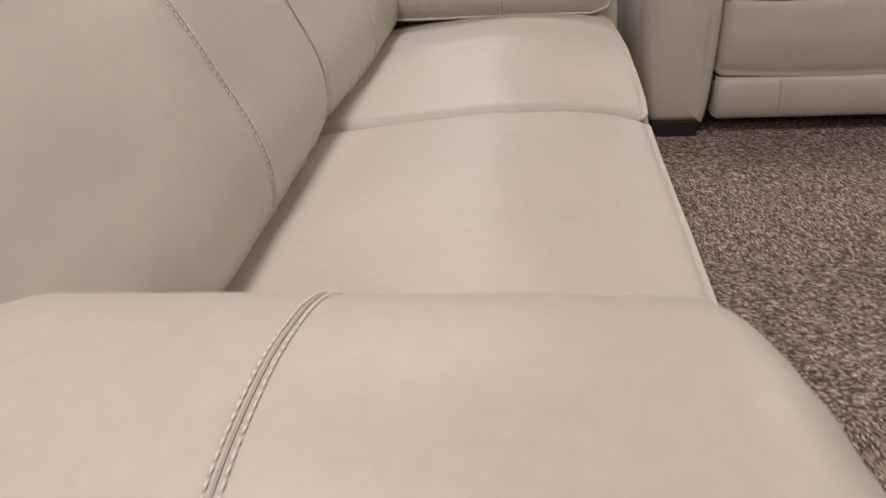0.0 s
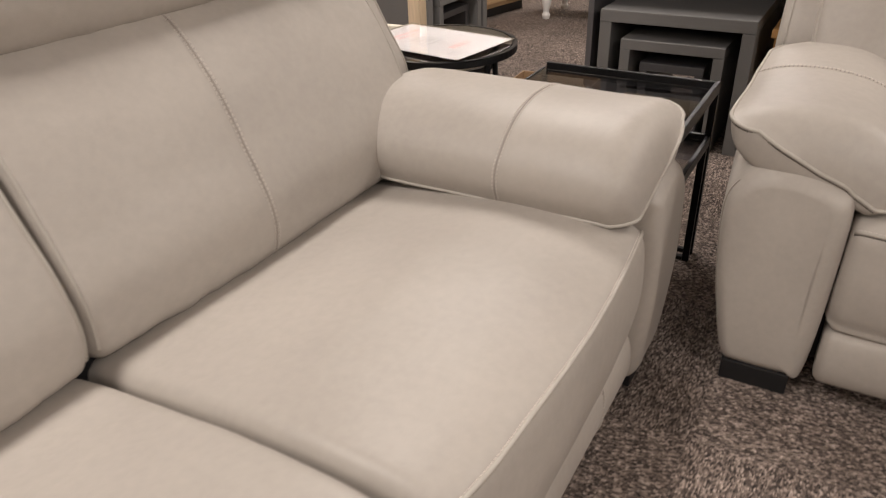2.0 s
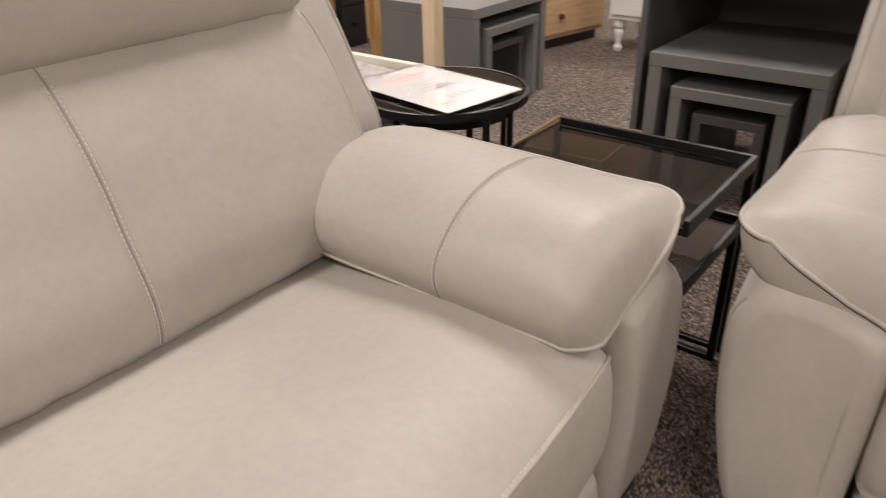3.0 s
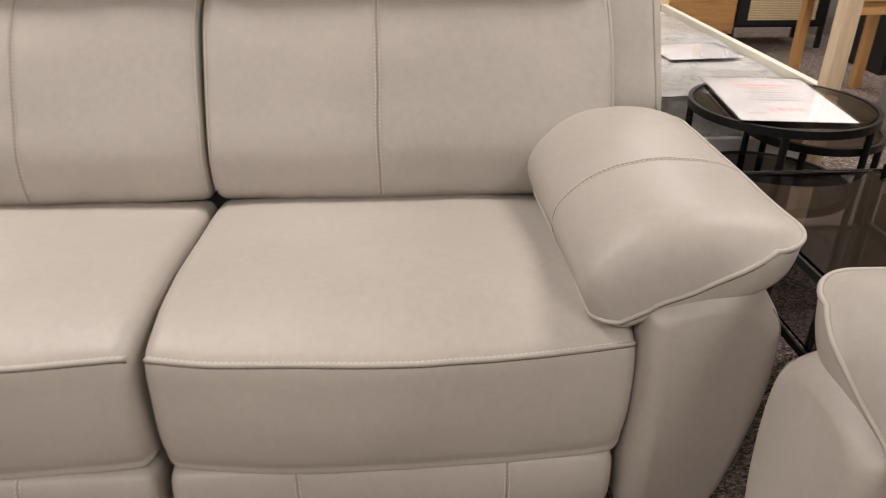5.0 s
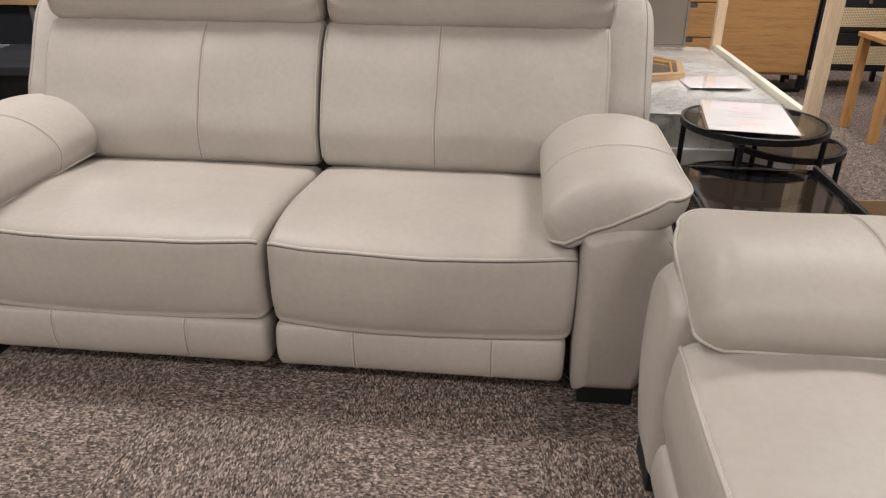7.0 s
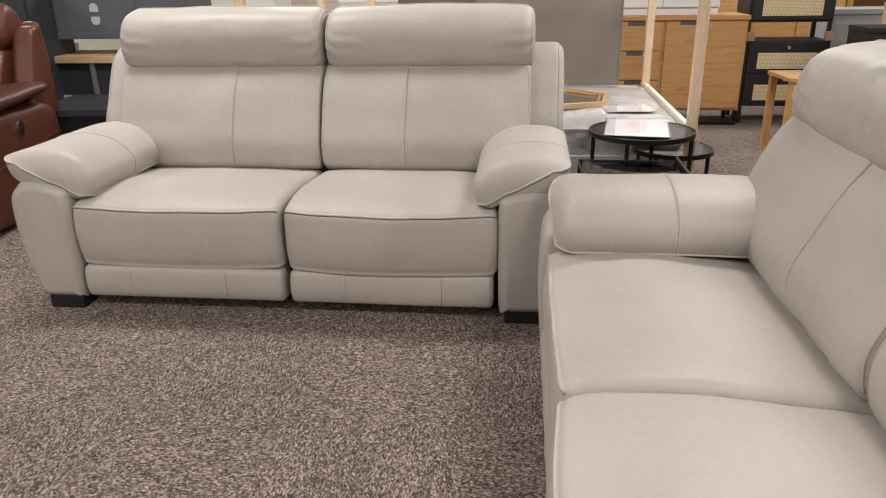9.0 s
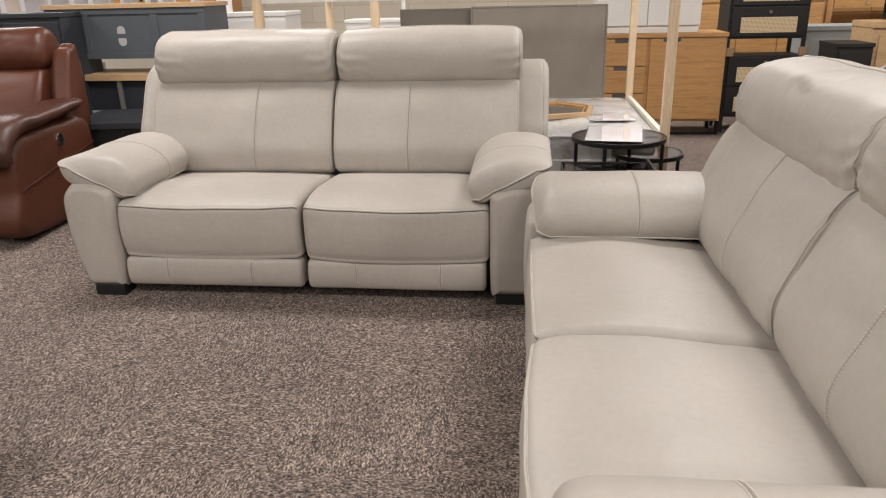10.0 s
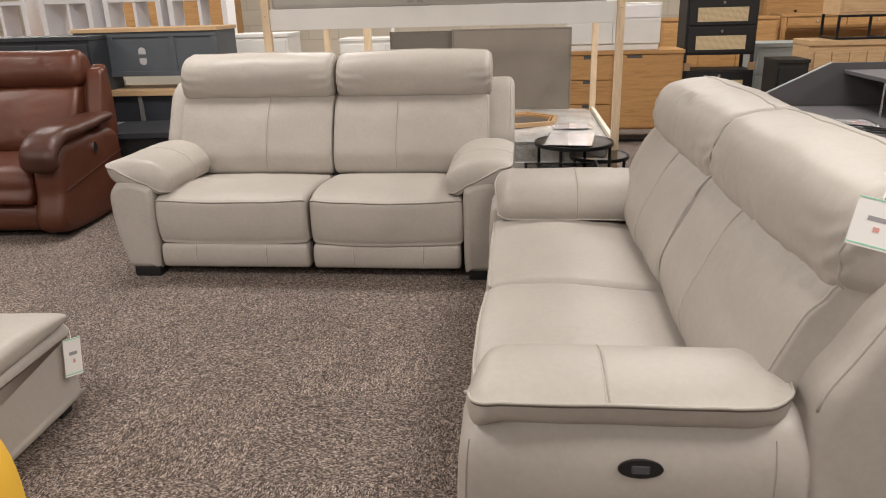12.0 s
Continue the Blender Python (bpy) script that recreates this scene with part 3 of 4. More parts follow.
def price_card(m, w, h, name="price_card", label="white printed price card in a clear plastic sleeve", big=False):
    ob = thing(name, m, label, "price card")
    card = box("card", (-w / 2, w / 2, -h / 2, h / 2, 0, 0.001), PAPER, ob, bevel=0)
    rng = random.Random(int(w * 1000 + h * 7000))
    rows = [(-w * 0.3, w * 0.3, h * 0.3, h * 0.335, RED_INK), (-w * 0.16, w * 0.14, h * 0.235, h * 0.26, RED_INK)]
    for i in range(4):
        k = w * (0.12 + 0.14 * rng.random())
        rows.append((-k, k, h * (0.12 - 0.06 * i), h * (0.138 - 0.06 * i), INK))
    rows += [(-w * 0.16 + w * 0.09 * i, -w * 0.1 + w * 0.09 * i, -h * 0.29, -h * 0.23, RED_INK) for i in range(4)]
    rows.append((-w * 0.38, -w * 0.2, -h * 0.36, -h * 0.335, INK))
    bars(card, rows)
    sleeve = box("sleeve", (-w / 2 - 0.008, w / 2 + 0.008, -h / 2 - 0.008, h / 2 + 0.008, 0.0025, 0.003), CLEAR, ob, bevel=0)
    sleeve.visible_shadow = False
    return ob


price_card(pose(1.352, 0.778, 0.5665, 0, 0, -8), 0.262, 0.375)
price_card(pose(1.40, 1.42, 0.535, 0, 0, 5), 0.25, 0.2)


def hang_tag(m, w, h):
    ob = thing("swing_tag", m, "white paper swing tag with printing on a green edge", "price tag")
    card = box("card", (-w / 2, w / 2, -h / 2, h / 2, 0, 0.001), WHITE, ob, bevel=0)
    bars(card, [(-w * 0.2, w * 0.25, h * 0.05, h * 0.14, INK), (-w * 0.02, w * 0.12, -h * 0.16, -h * 0.06, RED_INK), (-w * 0.5, w * 0.5, h * 0.46, h * 0.49, GREEN), (-w * 0.5, w * 0.5, -h * 0.46, -h * 0.43, GREEN)])
    part("string", tube_bm([[Vector((0, h / 2, 0)), Vector((0.005, h / 2 + 0.03, -0.012)), Vector((0.0, h / 2 + 0.05, -0.03))]], 0.001, 5), WHITE, ob)


hang_tag(pose(1.69, -2.105, 0.945, 76, 14, -6), 0.08, 0.09)
hang_tag(pose(-0.462, -1.345, 0.225, 84, 12, 74), 0.07, 0.13)


# ---- small tables beside the sofa ----
def ring_bm(r0, r1, z0, z1, n=56):
    bm = bmesh.new()
    rows = [[bm.verts.new((r * math.cos(2 * math.pi * i / n), r * math.sin(2 * math.pi * i / n), z)) for i in range(n)] for r, z in ((r0, z0), (r1, z0), (r1, z1), (r0, z1))]
    for a in range(4):
        ra, rb = rows[a], rows[(a + 1) % 4]
        for i in range(n):
            j = (i + 1) % n
            bm.faces.new((ra[i], ra[j], rb[j], rb[i]))
    return bm


def round_table(m, r, h, shelf, label):
    ob = thing("round_table", m, label, "side table", "nest of round tables")
    part("rim", ring_bm(r - 0.011, r, h - 0.02, h), METAL, ob)
    part("glass_top", disc_bm(0, 0, h - 0.007, h - 0.001, r - 0.015), SMOKE, ob)
    for i in range(4):
        a = math.pi / 4 + i * math.pi / 2
        x, y = (r - 0.012) * math.cos(a), (r - 0.012) * math.sin(a)
        part("leg", disc_bm(x, y, 0, h - 0.022, 0.009, n=14), METAL, ob)
    if shelf:
        part("lower_rim", ring_bm(r - 0.03, r - 0.018, shelf - 0.02, shelf), METAL, ob)
        part("glass_shelf", disc_bm(0, 0, shelf - 0.008, shelf - 0.002, r - 0.031), SMOKE, ob)


round_table(pose(1.372, 0.765, 0, 0, 0, 22), 0.225, 0.56, 0.355, "round black metal side table with a smoked glass top")
round_table(pose(1.53, 0.86, 0, 0, 0, 10), 0.175, 0.462, 0.0, "smaller round black metal table nested under the larger one")


def tray_table(m, w, d, h):
    ob = thing("tray_table", m, "square black metal side table with smoked glass shelves", "side table")
    for z, up in ((h, 0.032), (h - 0.14, 0.028)):
        for b, k in (((0, w, 0, 0.012), 1.0), ((0, w, d - 0.006, d), 0.2), ((0, 0.006, 0.0125, d - 0.0125), 0.2), ((w - 0.012, w, 0.0125, d - 0.0125), 1.0)):
            box("tray_edge", (*b, z - 0.02, z + up * k - 0.02 + 0.012 * (1 - k)), METAL, ob, bevel=0.002)
        box("glass", (0.015, w - 0.015, 0.013, d - 0.0065, z - 0.012, z - 0.006), GREY_GLASS, ob, bevel=0)
    for x, top in ((w - 0.016, h - 0.02), (0.0, h - 0.02), (w - 0.062, h - 0.16)):
        for y in (0.0, d - 0.016) if x else (d - 0.016,):
            box("leg", (x, x + 0.016, y - 0.002 if y == 0 else y + 0.002, y + 0.016, 0, top), METAL, ob, bevel=0.002)
        if x:
            box("foot_bar", (x, x + 0.016, 0.0165, d - 0.0145, 0, 0.016), METAL, ob, bevel=0.002)


tray_table(pose(1.085, -0.01, 0), 0.39, 0.49, 0.5)


def open_carton(m):
    ob = thing("carton", m, "open brown cardboard carton on the carpet", "cardboard box")
    w, d, h = 0.32, 0.3, 0.3
    box("base", (0, w, 0, d, 0, 0.004), CARD, ob, bevel=0)
    for b in ((0, w, 0, 0.004), (0, w, d - 0.004, d), (0, 0.004, 0.005, d - 0.005), (w - 0.004, w, 0.005, d - 0.005)):
        box("side", (*b, 0.005, h), CARD, ob, bevel=0)


open_carton(pose(1.735, 0.47, 0, 0, 0, 4))


def nest_table(m, w, d, h, t, mat, label):
    """A plain table of a top on two panel sides, open to its front."""
    ob = thing("nest_table", m, label, "nest table", "grey nests of tables")
    box("top", (0, w, 0, d, h - t, h), mat, ob)
    box("side_panel", (0, t, 0.002, d - 0.002, 0, h - t - 0.0005), mat, ob)
    box("side_panel", (w - t, w, 0.002, d - 0.002, 0, h - t - 0.0005), mat, ob)
    return ob


# openings turned to the sofa; local x runs along the front
def nest(m, big, label):
    w, d, h = big
    nest_table(m, w, d, h, 0.045, GREY, label)
    nest_table(m @ Matrix.Translation((0.09, -0.01, 0)), w - 0.18, d - 0.1, h - 0.1, 0.038, GREY, "medium grey nest table tucked under a larger one")
    nest_table(m @ Matrix.Translation((0.16, 0.03, 0)), w - 0.32, d - 0.16, h - 0.19, 0.032, CHARCOAL, "small dark nest table tucked under two others")


nest(pose(2.26, 0.58, 0, 0, 0, -90), (0.56, 0.62, 0.5), "large matt grey nest table with panel sides")
nest(pose(2.56, 1.52, 0), (0.62, 0.56, 0.5), "matt grey nest table near the oak chest")


def drawer_box(m):
    ob = thing("drawer_box", m, "small oak two-drawer chest under the charcoal desk", "chest")
    box("body", (0, 0.38, 0.02, 0.42, 0, 0.43), OAK, ob)
    box("top", (-0.01, 0.39, 0, 0.42, 0.4305, 0.46), OAK, ob)
    for z in (0.02, 0.225):
        dr = box("drawer", (0.015, 0.365, 0.004, 0.0195, z, z + 0.19), OAK, ob)
        part("knob", disc_bm(0, 0, 0, 0.02, 0.013, n=16), METAL, dr).matrix_basis = Matrix.Translation((0.19, 0.004, z + 0.1)) @ pose(0, 0, 0, 90, 0, 0)


drawer_box(pose(2.34, -0.03, 0, 0, 0, -90))


# ---- charcoal desk behind the second sofa ----
def desk(m):
    ob = thing("desk", m, "charcoal grey desk with sloping sides and a raised shelf", "desk")
    for y in (-1.0, 0.62):
        bm = bmesh.new()
        prof = [(2.30, 0.0), (3.05, 0.0), (3.05, 0.985), (2.68, 0.985), (2.30, 0.80)]
        lo = [bm.verts.new((x, y, z)) for x, z in prof]
        hi = [bm.verts.new((x, y + 0.022, z)) for x, z in prof]
        bm.faces.new(lo)
        bm.faces.new(hi[::-1])
        for i in range(5):
            j = (i + 1) % 5
            bm.faces.new((lo[i], hi[i], hi[j], lo[j]))
        bmesh.ops.recalc_face_normals(bm, faces=bm.faces[:])
        side = part("side_panel", bm, DESK_GREY, ob)
        strip = [Vector((2.30, y + 0.011, 0.802)), Vector((2.68, y + 0.011, 0.987))]
        part("edging", tube_bm([strip], 0.006, 6), SAGE, side)
    box("desktop", (2.305, 3.02, -0.976, 0.619, 0.742, 0.766), DESK_GREY, ob)
    box("back_panel", (3.025, 3.048, -0.976, 0.619, 0.15, 0.98), DESK_GREY, ob)
    box("upper_shelf", (2.74, 3.02, -0.976, 0.619, 0.93, 0.95), DESK_GREY, ob)
    box("divider", (2.76, 3.02, -0.02, 0.0, 0.767, 0.929), DESK_GREY, ob)
    part("post", disc_bm(2.77, 0.22, 0.767, 0.929, 0.008, n=14), CHROME, ob)


desk(pose(0, 0, 0))
price_card(pose(2.50, 0.04, 0.7675, 0, 0, -95), 0.21, 0.297, label="white printed sheet lying on the charcoal desk")


def cable_coil(m):
    ob = thing("cable", m, "loose black power cable coiled on the desk", "cable")
    pts = [Vector((0.10 * math.cos(a) * (1 + 0.2 * math.sin(3 * a)), 0.07 * math.sin(a) + 0.01 * a, 0.006 + 0.03 * abs(math.sin(a * 0.5)))) for a in (i * 0.22 for i in range(60))]
    part("lead", tube_bm([pts], 0.004, 6), BLACK, ob, smooth=True)
    box("plug", (0.1, 0.16, -0.02, 0.02, 0.0, 0.03), BLACK, ob)


cable_coil(pose(2.52, -0.34, 0.7665))


# ---- bunk bed behind the first sofa ----
def bunk_bed(m):
    ob = thing("bunk_bed", m, "white and natural pine bunk bed with a wide lower berth", "bunk bed")
    x0, x1, y0, y1 = -0.485, 1.655, 0.98, 2.43
    for x in (x0, x1 - 0.045):
        for y in (y0, y1 - 0.045):
            post = box("post", (x, x + 0.045, y, y + 0.045, 0, 1.55), PINE, ob, "bare pine post")
            part("bolt", disc_bm(x + 0.022, y - 0.001, 0, 0.003, 0.007, n=12), CHROME, post).matrix_basis = Matrix.Translation((0, 0, 1.28))
    for y in (y0 + 0.01, y1 - 0.035):
        box("upper_rail", (x0 + 0.046, x1 - 0.046, y, y + 0.024, 1.20, 1.32), WHITE, ob)
        box("lower_rail", (x0 + 0.046, x1 - 0.046, y, y + 0.024, 0.28, 0.385), WHITE, ob)
    for x in (x0 + 0.008, x1 - 0.036):
        box("end_rail", (x, x + 0.026, y0 + 0.046, y1 - 0.046, 0.40, 0.525), CREAM, ob)
        box("upper_end_rail", (x, x + 0.026, y0 + 0.046, y1 - 0.046, 1.20, 1.32), WHITE, ob)
    box("lower_base", (x0 + 0.046, x1 - 0.046, y0 + 0.035, y1 - 0.036, 0.30, 0.32), PINE, ob)
    box("stile", (-0.16, -0.10, 2.36, 2.39, 0.53, 1.2), PINE, ob)
    box("stile", (0.06, 0.085, 2.36, 2.39, 0.53, 1.2), WHITE, ob)


bunk_bed(pose(0, 0, 0))


def mattress(m, w, d, h, label):
    ob = thing("mattress", m, label, "mattress")
    prof = [(0.0, 0.02), (0.03, 0.0), (d / 2, 0.0), (d - 0.03, 0.0), (d, 0.02), (d + 0.004, h / 2), (d, h - 0.02), (d - 0.04, h), (d / 2, h + 0.012), (0.04, h), (0.0, h - 0.02), (-0.004, h / 2)]
    grid = loft(prof, 0, w, 0.04, lambda t, u, v: (t, u, v), 40, 96, None, 0.01, 8)
    part("cover", grid_bm(grid), FILM, ob, smooth=True)
    for z in (0.02, h - 0.018):
        edge = [Vector((x, y, z)) for x, y in ((0.03, -0.002), (w - 0.03, -0.002), (w + 0.001, 0.03), (w + 0.001, d - 0.03), (w - 0.03, d + 0.002), (0.03, d + 0.002), (-0.001, d - 0.03), (-0.001, 0.03))]
        part("edge_tape", tube_bm([edge], 0.006, 6, True), FILM, ob, smooth=True)


mattress(pose(-0.43, 1.02, 0.321), 2.03, 1.36, 0.195, "white mattress still wrapped in crinkled clear plastic")
roll_up = thing("wrapped_bundle", pose(-0.42, 1.015, 1.3205), "long bundle of parts in grey plastic on the upper berth", "packaging")
part("wrap", grid_bm(loft([(-0.02, 0), (0.05, 0), (0.06, 0.06), (0.05, 0.15), (-0.01, 0.15), (-0.024, 0.08)], 0, 1.98, 0.03, lambda t, u, v: (t, u, v), 40, 40, None, 0.012, 3)), GREY_FILM, roll_up, smooth=True)
for bx in (0.82, 0.88):
    box("print_bar", (bx, bx + 0.035, -0.032, -0.029, 0.02, 0.09), INK, roll_up, bevel=0)


def headboard(m, w, h, label, cloth):
    ob = thing("headboard", m, label, "headboard")
    box("panel", (0.012, w - 0.012, 0.003, 0.03, 0.012, h - 0.012), cloth, ob)
    for b in ((0, w, 0, 0.035, 0, 0.0115), (0, w, 0, 0.035, h - 0.0115, h), (0, 0.0115, 0, 0.035, 0.012, h - 0.012), (w - 0.0115, w, 0, 0.035, 0.012, h - 0.012)):
        box("edge", b, cloth, ob, bevel=0.002)


headboard(pose(0.54, 2.28, 0.525, -3, 0, 0), 0.91, 0.61, "taupe upholstered headboard standing on the wrapped mattress", TAUPE)
headboard(pose(0.05, 2.33, 0.525, -2, 0, 0), 0.6, 0.6, "second darker taupe headboard standing behind the first", WARM_TAUPE)


def hex_frame(m):
    ob = thing("mirror", m, "six-sided oak framed mirror lying on the mattress", "mirror")
    for i in range(6):
        a0, a1 = math.pi / 3 * i, math.pi / 3 * (i + 1)
        bm = bmesh.new()
        lo = [bm.verts.new((r * math.cos(a), r * math.sin(a) * 1.1, z)) for z in (0, 0.026) for r, a in ((0.27, a0), (0.27, a1), (0.241, a1), (0.241, a0))]
        for f in ((3, 2, 1, 0), (4, 5, 6, 7), (0, 1, 5, 4), (1, 2, 6, 5), (2, 3, 7, 6), (3, 0, 4, 7)):
            bm.faces.new([lo[k] for k in f])
        bmesh.ops.recalc_face_normals(bm, faces=bm.faces[:])
        part("frame_side", bm, LIGHT_OAK, ob)
        rod = [Vector((0.215 * math.cos(a), 0.236 * math.sin(a), 0.017)) for a in (a0, a1)]
        part("inner_bead", tube_bm([rod], 0.006, 6), OAK, ob)
    bm = bmesh.new()
    bm.faces.new([bm.verts.new((0.242 * math.cos(math.pi / 3 * i), 0.266 * math.sin(math.pi / 3 * i), 0.012)) for i in range(6)])
    part("mirror_glass", bm, CHROME, ob)


hex_frame(pose(1.08, 1.68, 0.53, 0, 0, 20))


# ---- storage furniture along the back ----
def sideboard(m):
    ob = thing("sideboard", m, "oak sideboard with drawers and a door on a black base", "sideboard")
    w, d, h = 1.08, 0.42, 0.86
    box("carcass", (0, w, 0.02, d, 0.12, h - 0.035), OAK, ob)
    box("top", (-0.006, w + 0.006, -0.006, d, h - 0.0345, h), OAK, ob)
    for b in ((0.0, 0.03), (w - 0.03, w)):
        for y in (0.03, d - 0.06):
            box("base_leg", (*b, y, y + 0.03, 0, 0.119), METAL, ob)
    box("base_bar", (0.031, w - 0.031, 0.03, 0.055, 0.0, 0.025), METAL, ob)
    for i in range(3):
        z = 0.14 + i * 0.228
        dr = box("drawer", (0.02, 0.425, 0.0, 0.019, z, z + 0.22), OAK, ob)
        box("finger_pull", (0.16, 0.29, -0.001, 0.004, z + 0.19, z + 0.2205), CHARCOAL, dr, bevel=0)
    door = box("door", (0.455, 1.06, 0.0, 0.019, 0.14, 0.816), OAK, ob)
    box("finger_pull", (0.56, 0.70, -0.001, 0.004, 0.79, 0.8165), CHARCOAL, door, bevel=0)


sideboard(pose(1.5, 3.65, 0))


def white_unit(m):
    ob = thing("drawer_unit", m, "glossy white drawer unit stood on the oak sideboard", "drawer unit")
    w, d = 0.86, 0.34
    box("plinth", (0.01, w - 0.01, 0.02, d, 0, 0.05), WHITE, ob)
    box("body", (0, w, 0.02, d, 0.0505, 0.42), WHITE, ob)
    box("drawer_front", (0.005, 0.42, 0.0, 0.019, 0.06, 0.27), WHITE, ob)
    box("drawer_front", (0.425, w - 0.005, 0.0, 0.019, 0.06, 0.27), WHITE, ob)
    box("shelf_back", (0.02, w - 0.02, 0.005, 0.019, 0.29, 0.40), LILAC, ob)


white_unit(pose(1.5, 3.70, 0.8605))


def rattan_chest(m):
    ob = thing("bedside_chest", m, "black two-drawer chest with woven rattan drawer fronts", "chest", "stacked rattan chests")
    w, d, z0, h = 0.64, 0.38, 0.14, 0.655
    box("body", (0, w, 0.02, d, z0, h), BLACK, ob)
    for x in (0.0, w - 0.03):
        for y in (0.02, d - 0.03):
            box("leg", (x, x + 0.03, y, y + 0.03, 0, z0 - 0.0005), BLACK, ob)
    for i in range(2):
        z = z0 + 0.02 + i * 0.25
        dr = box("drawer", (0.02, w - 0.02, 0.0, 0.019, z, z + 0.235), BLACK, ob)
        box("rattan_panel", (0.095, w - 0.095, -0.004, 0.0, z + 0.03, z + 0.155), RATTAN, dr, "woven natural rattan panel", bevel=0.001)
        knob = part("knob", disc_bm(0, 0, 0, 0.018, 0.014, n=20), CHROME, dr)
        knob.matrix_basis = Matrix.Translation((w / 2, 0.0, z + 0.195)) @ pose(0, 0, 0, 90, 0, 0)
    return ob


chest_a = rattan_chest(pose(2.61, 3.75, 0))
chest_b = copy_thing(chest_a, pose(2.60, 3.75, 0.6555))
for cx in (2.60, 3.19):
    cb = thing("corner_guard", pose(cx, 3.745, 0.6558), "brown cardboard corner guard between the stacked chests", "packaging", "cardboard corner guards")
    box("guard", (0, 0.06, -0.01, 0.024, 0, 0.07), CARD, cb)


def end_table(m):
    ob = thing("end_table", m, "small oak side table with square legs", "side table")
    w, d, h = 0.45, 0.4, 0.545
    box("top", (0, w, 0, d, h - 0.025, h), OAK, ob)
    box("apron", (0.03, w - 0.03, 0.02, 0.035, h - 0.09, h - 0.0255), OAK, ob)
    for x in (0.01, w - 0.055):
        for y in (0.01, d - 0.055):
            box("leg", (x, x + 0.045, y, y + 0.045, 0, h - 0.0255), OAK_V, ob)


end_table(pose(2.53, 2.43, 0, 0, 0, 3))
price_card(pose(2.72, 2.62, 0.5465, 0, 0, 3), 0.2, 0.28, label="white price card lying on the oak side table")


def panel_chest(m, w, d, h, mat, label):
    ob = thing("chest", m, label, "chest")
    box("body", (0.015, w - 0.015, 0.02, d, 0, h - 0.04), mat, ob)
    box("top", (0, w, 0, d, h - 0.0395, h), mat, ob)
    n = 3
    for i in range(n):
        z = 0.08 + i * (h - 0.14) / n
        zz = z + (h - 0.14) / n - 0.02
        for x0, x1 in ((0.05, w / 2 - 0.01), (w / 2 + 0.01, w - 0.05)):
            dr = box("drawer", (x0, x1, 0.006, 0.0195, z, zz), mat, ob)
            box("drawer_panel", (x0 + 0.03, x1 - 0.03, 0.001, 0.006, z + 0.03, zz - 0.03), mat, dr)
            knob = part("knob", disc_bm(0, 0, 0, 0.02, 0.012, n=16), METAL, dr)
            knob.matrix_basis = Matrix.Translation(((x0 + x1) / 2, 0.001, (z + zz) / 2)) @ pose(0, 0, 0, 90, 0, 0)


panel_chest(pose(3.36, 4.2, 0), 1.15, 0.42, 0.865, SAGE, "pale grey painted chest with panelled drawers")


def light_unit(m, w):
    ob = thing("oak_unit", m, "light oak storage unit with plank doors", "cabinet")
    box("carcass", (0, w, 0.02, 0.4, 0.0, 0.90), LIGHT_OAK, ob)
    box("top", (-0.005, w + 0.005, 0.0, 0.4, 0.9005, 0.945), LIGHT_OAK, ob)
    for i in range(6):
        x = 0.05 + i * (w - 0.1) / 6
        box("plank", (x, x + (w - 0.1) / 6 - 0.006, 0.008, 0.0195, 0.05, 0.85), LIGHT_OAK, ob)


light_unit(pose(3.50, 3.15, 0), 0.95)


def framed_table(m):
    ob = thing("bedside_table", m, "oak bedside box on a black metal frame", "bedside table")
    w, d = 0.42, 0.36
    for x in (0, w - 0.02):
        for y in (0, d - 0.02):
            box("leg", (x, x + 0.02, y, y + 0.02, 0, 0.199), METAL, ob)
        box("floor_bar", (x, x + 0.02, 0.0205, d - 0.0205, 0, 0.02), METAL, ob)
    box("front_bar", (0.0205, w - 0.0205, 0, 0.02, 0.0, 0.02), METAL, ob)
    box("top_bar", (0.0205, w - 0.0205, 0, 0.02, 0.179, 0.199), METAL, ob)
    bx = box("box", (0, w, 0, d, 0.2, 0.5), LIGHT_OAK, ob)
    box("drawer_front", (0.02, w - 0.02, -0.006, -0.0005, 0.22, 0.48), LIGHT_OAK, bx)


framed_table(pose(3.70, 3.16, 0.9455))


def plain_cabinet(name, m, w, d, h, mat, label, category, rows=2, cols=2, inset=None, knobs=METAL):
    ob = thing(name, m, label, category)
    box("body", (0, w, 0.015, d, 0, h - 0.03), mat, ob)
    box("top", (-0.006, w + 0.006, 0, d, h - 0.0295, h), inset or mat, ob)
    for i in range(rows):
        for j in range(cols):
            x0, x1 = 0.02 + j * (w - 0.03) / cols, 0.01 + (j + 1) * (w - 0.03) / cols
            z0, z1 = 0.03 + i * (h - 0.08) / rows, 0.02 + (i + 1) * (h - 0.08) / rows
            door = box("door", (x0, x1, 0.002, 0.0145, z0, z1), mat, ob)
            knob = part("knob", disc_bm(0, 0, 0, 0.02, 0.013, n=16), knobs, door)
            knob.matrix_basis = Matrix.Translation(((x0 + x1) / 2, 0.002, (z0 + z1) / 2)) @ pose(0, 0, 0, 90, 0, 0)
    return ob


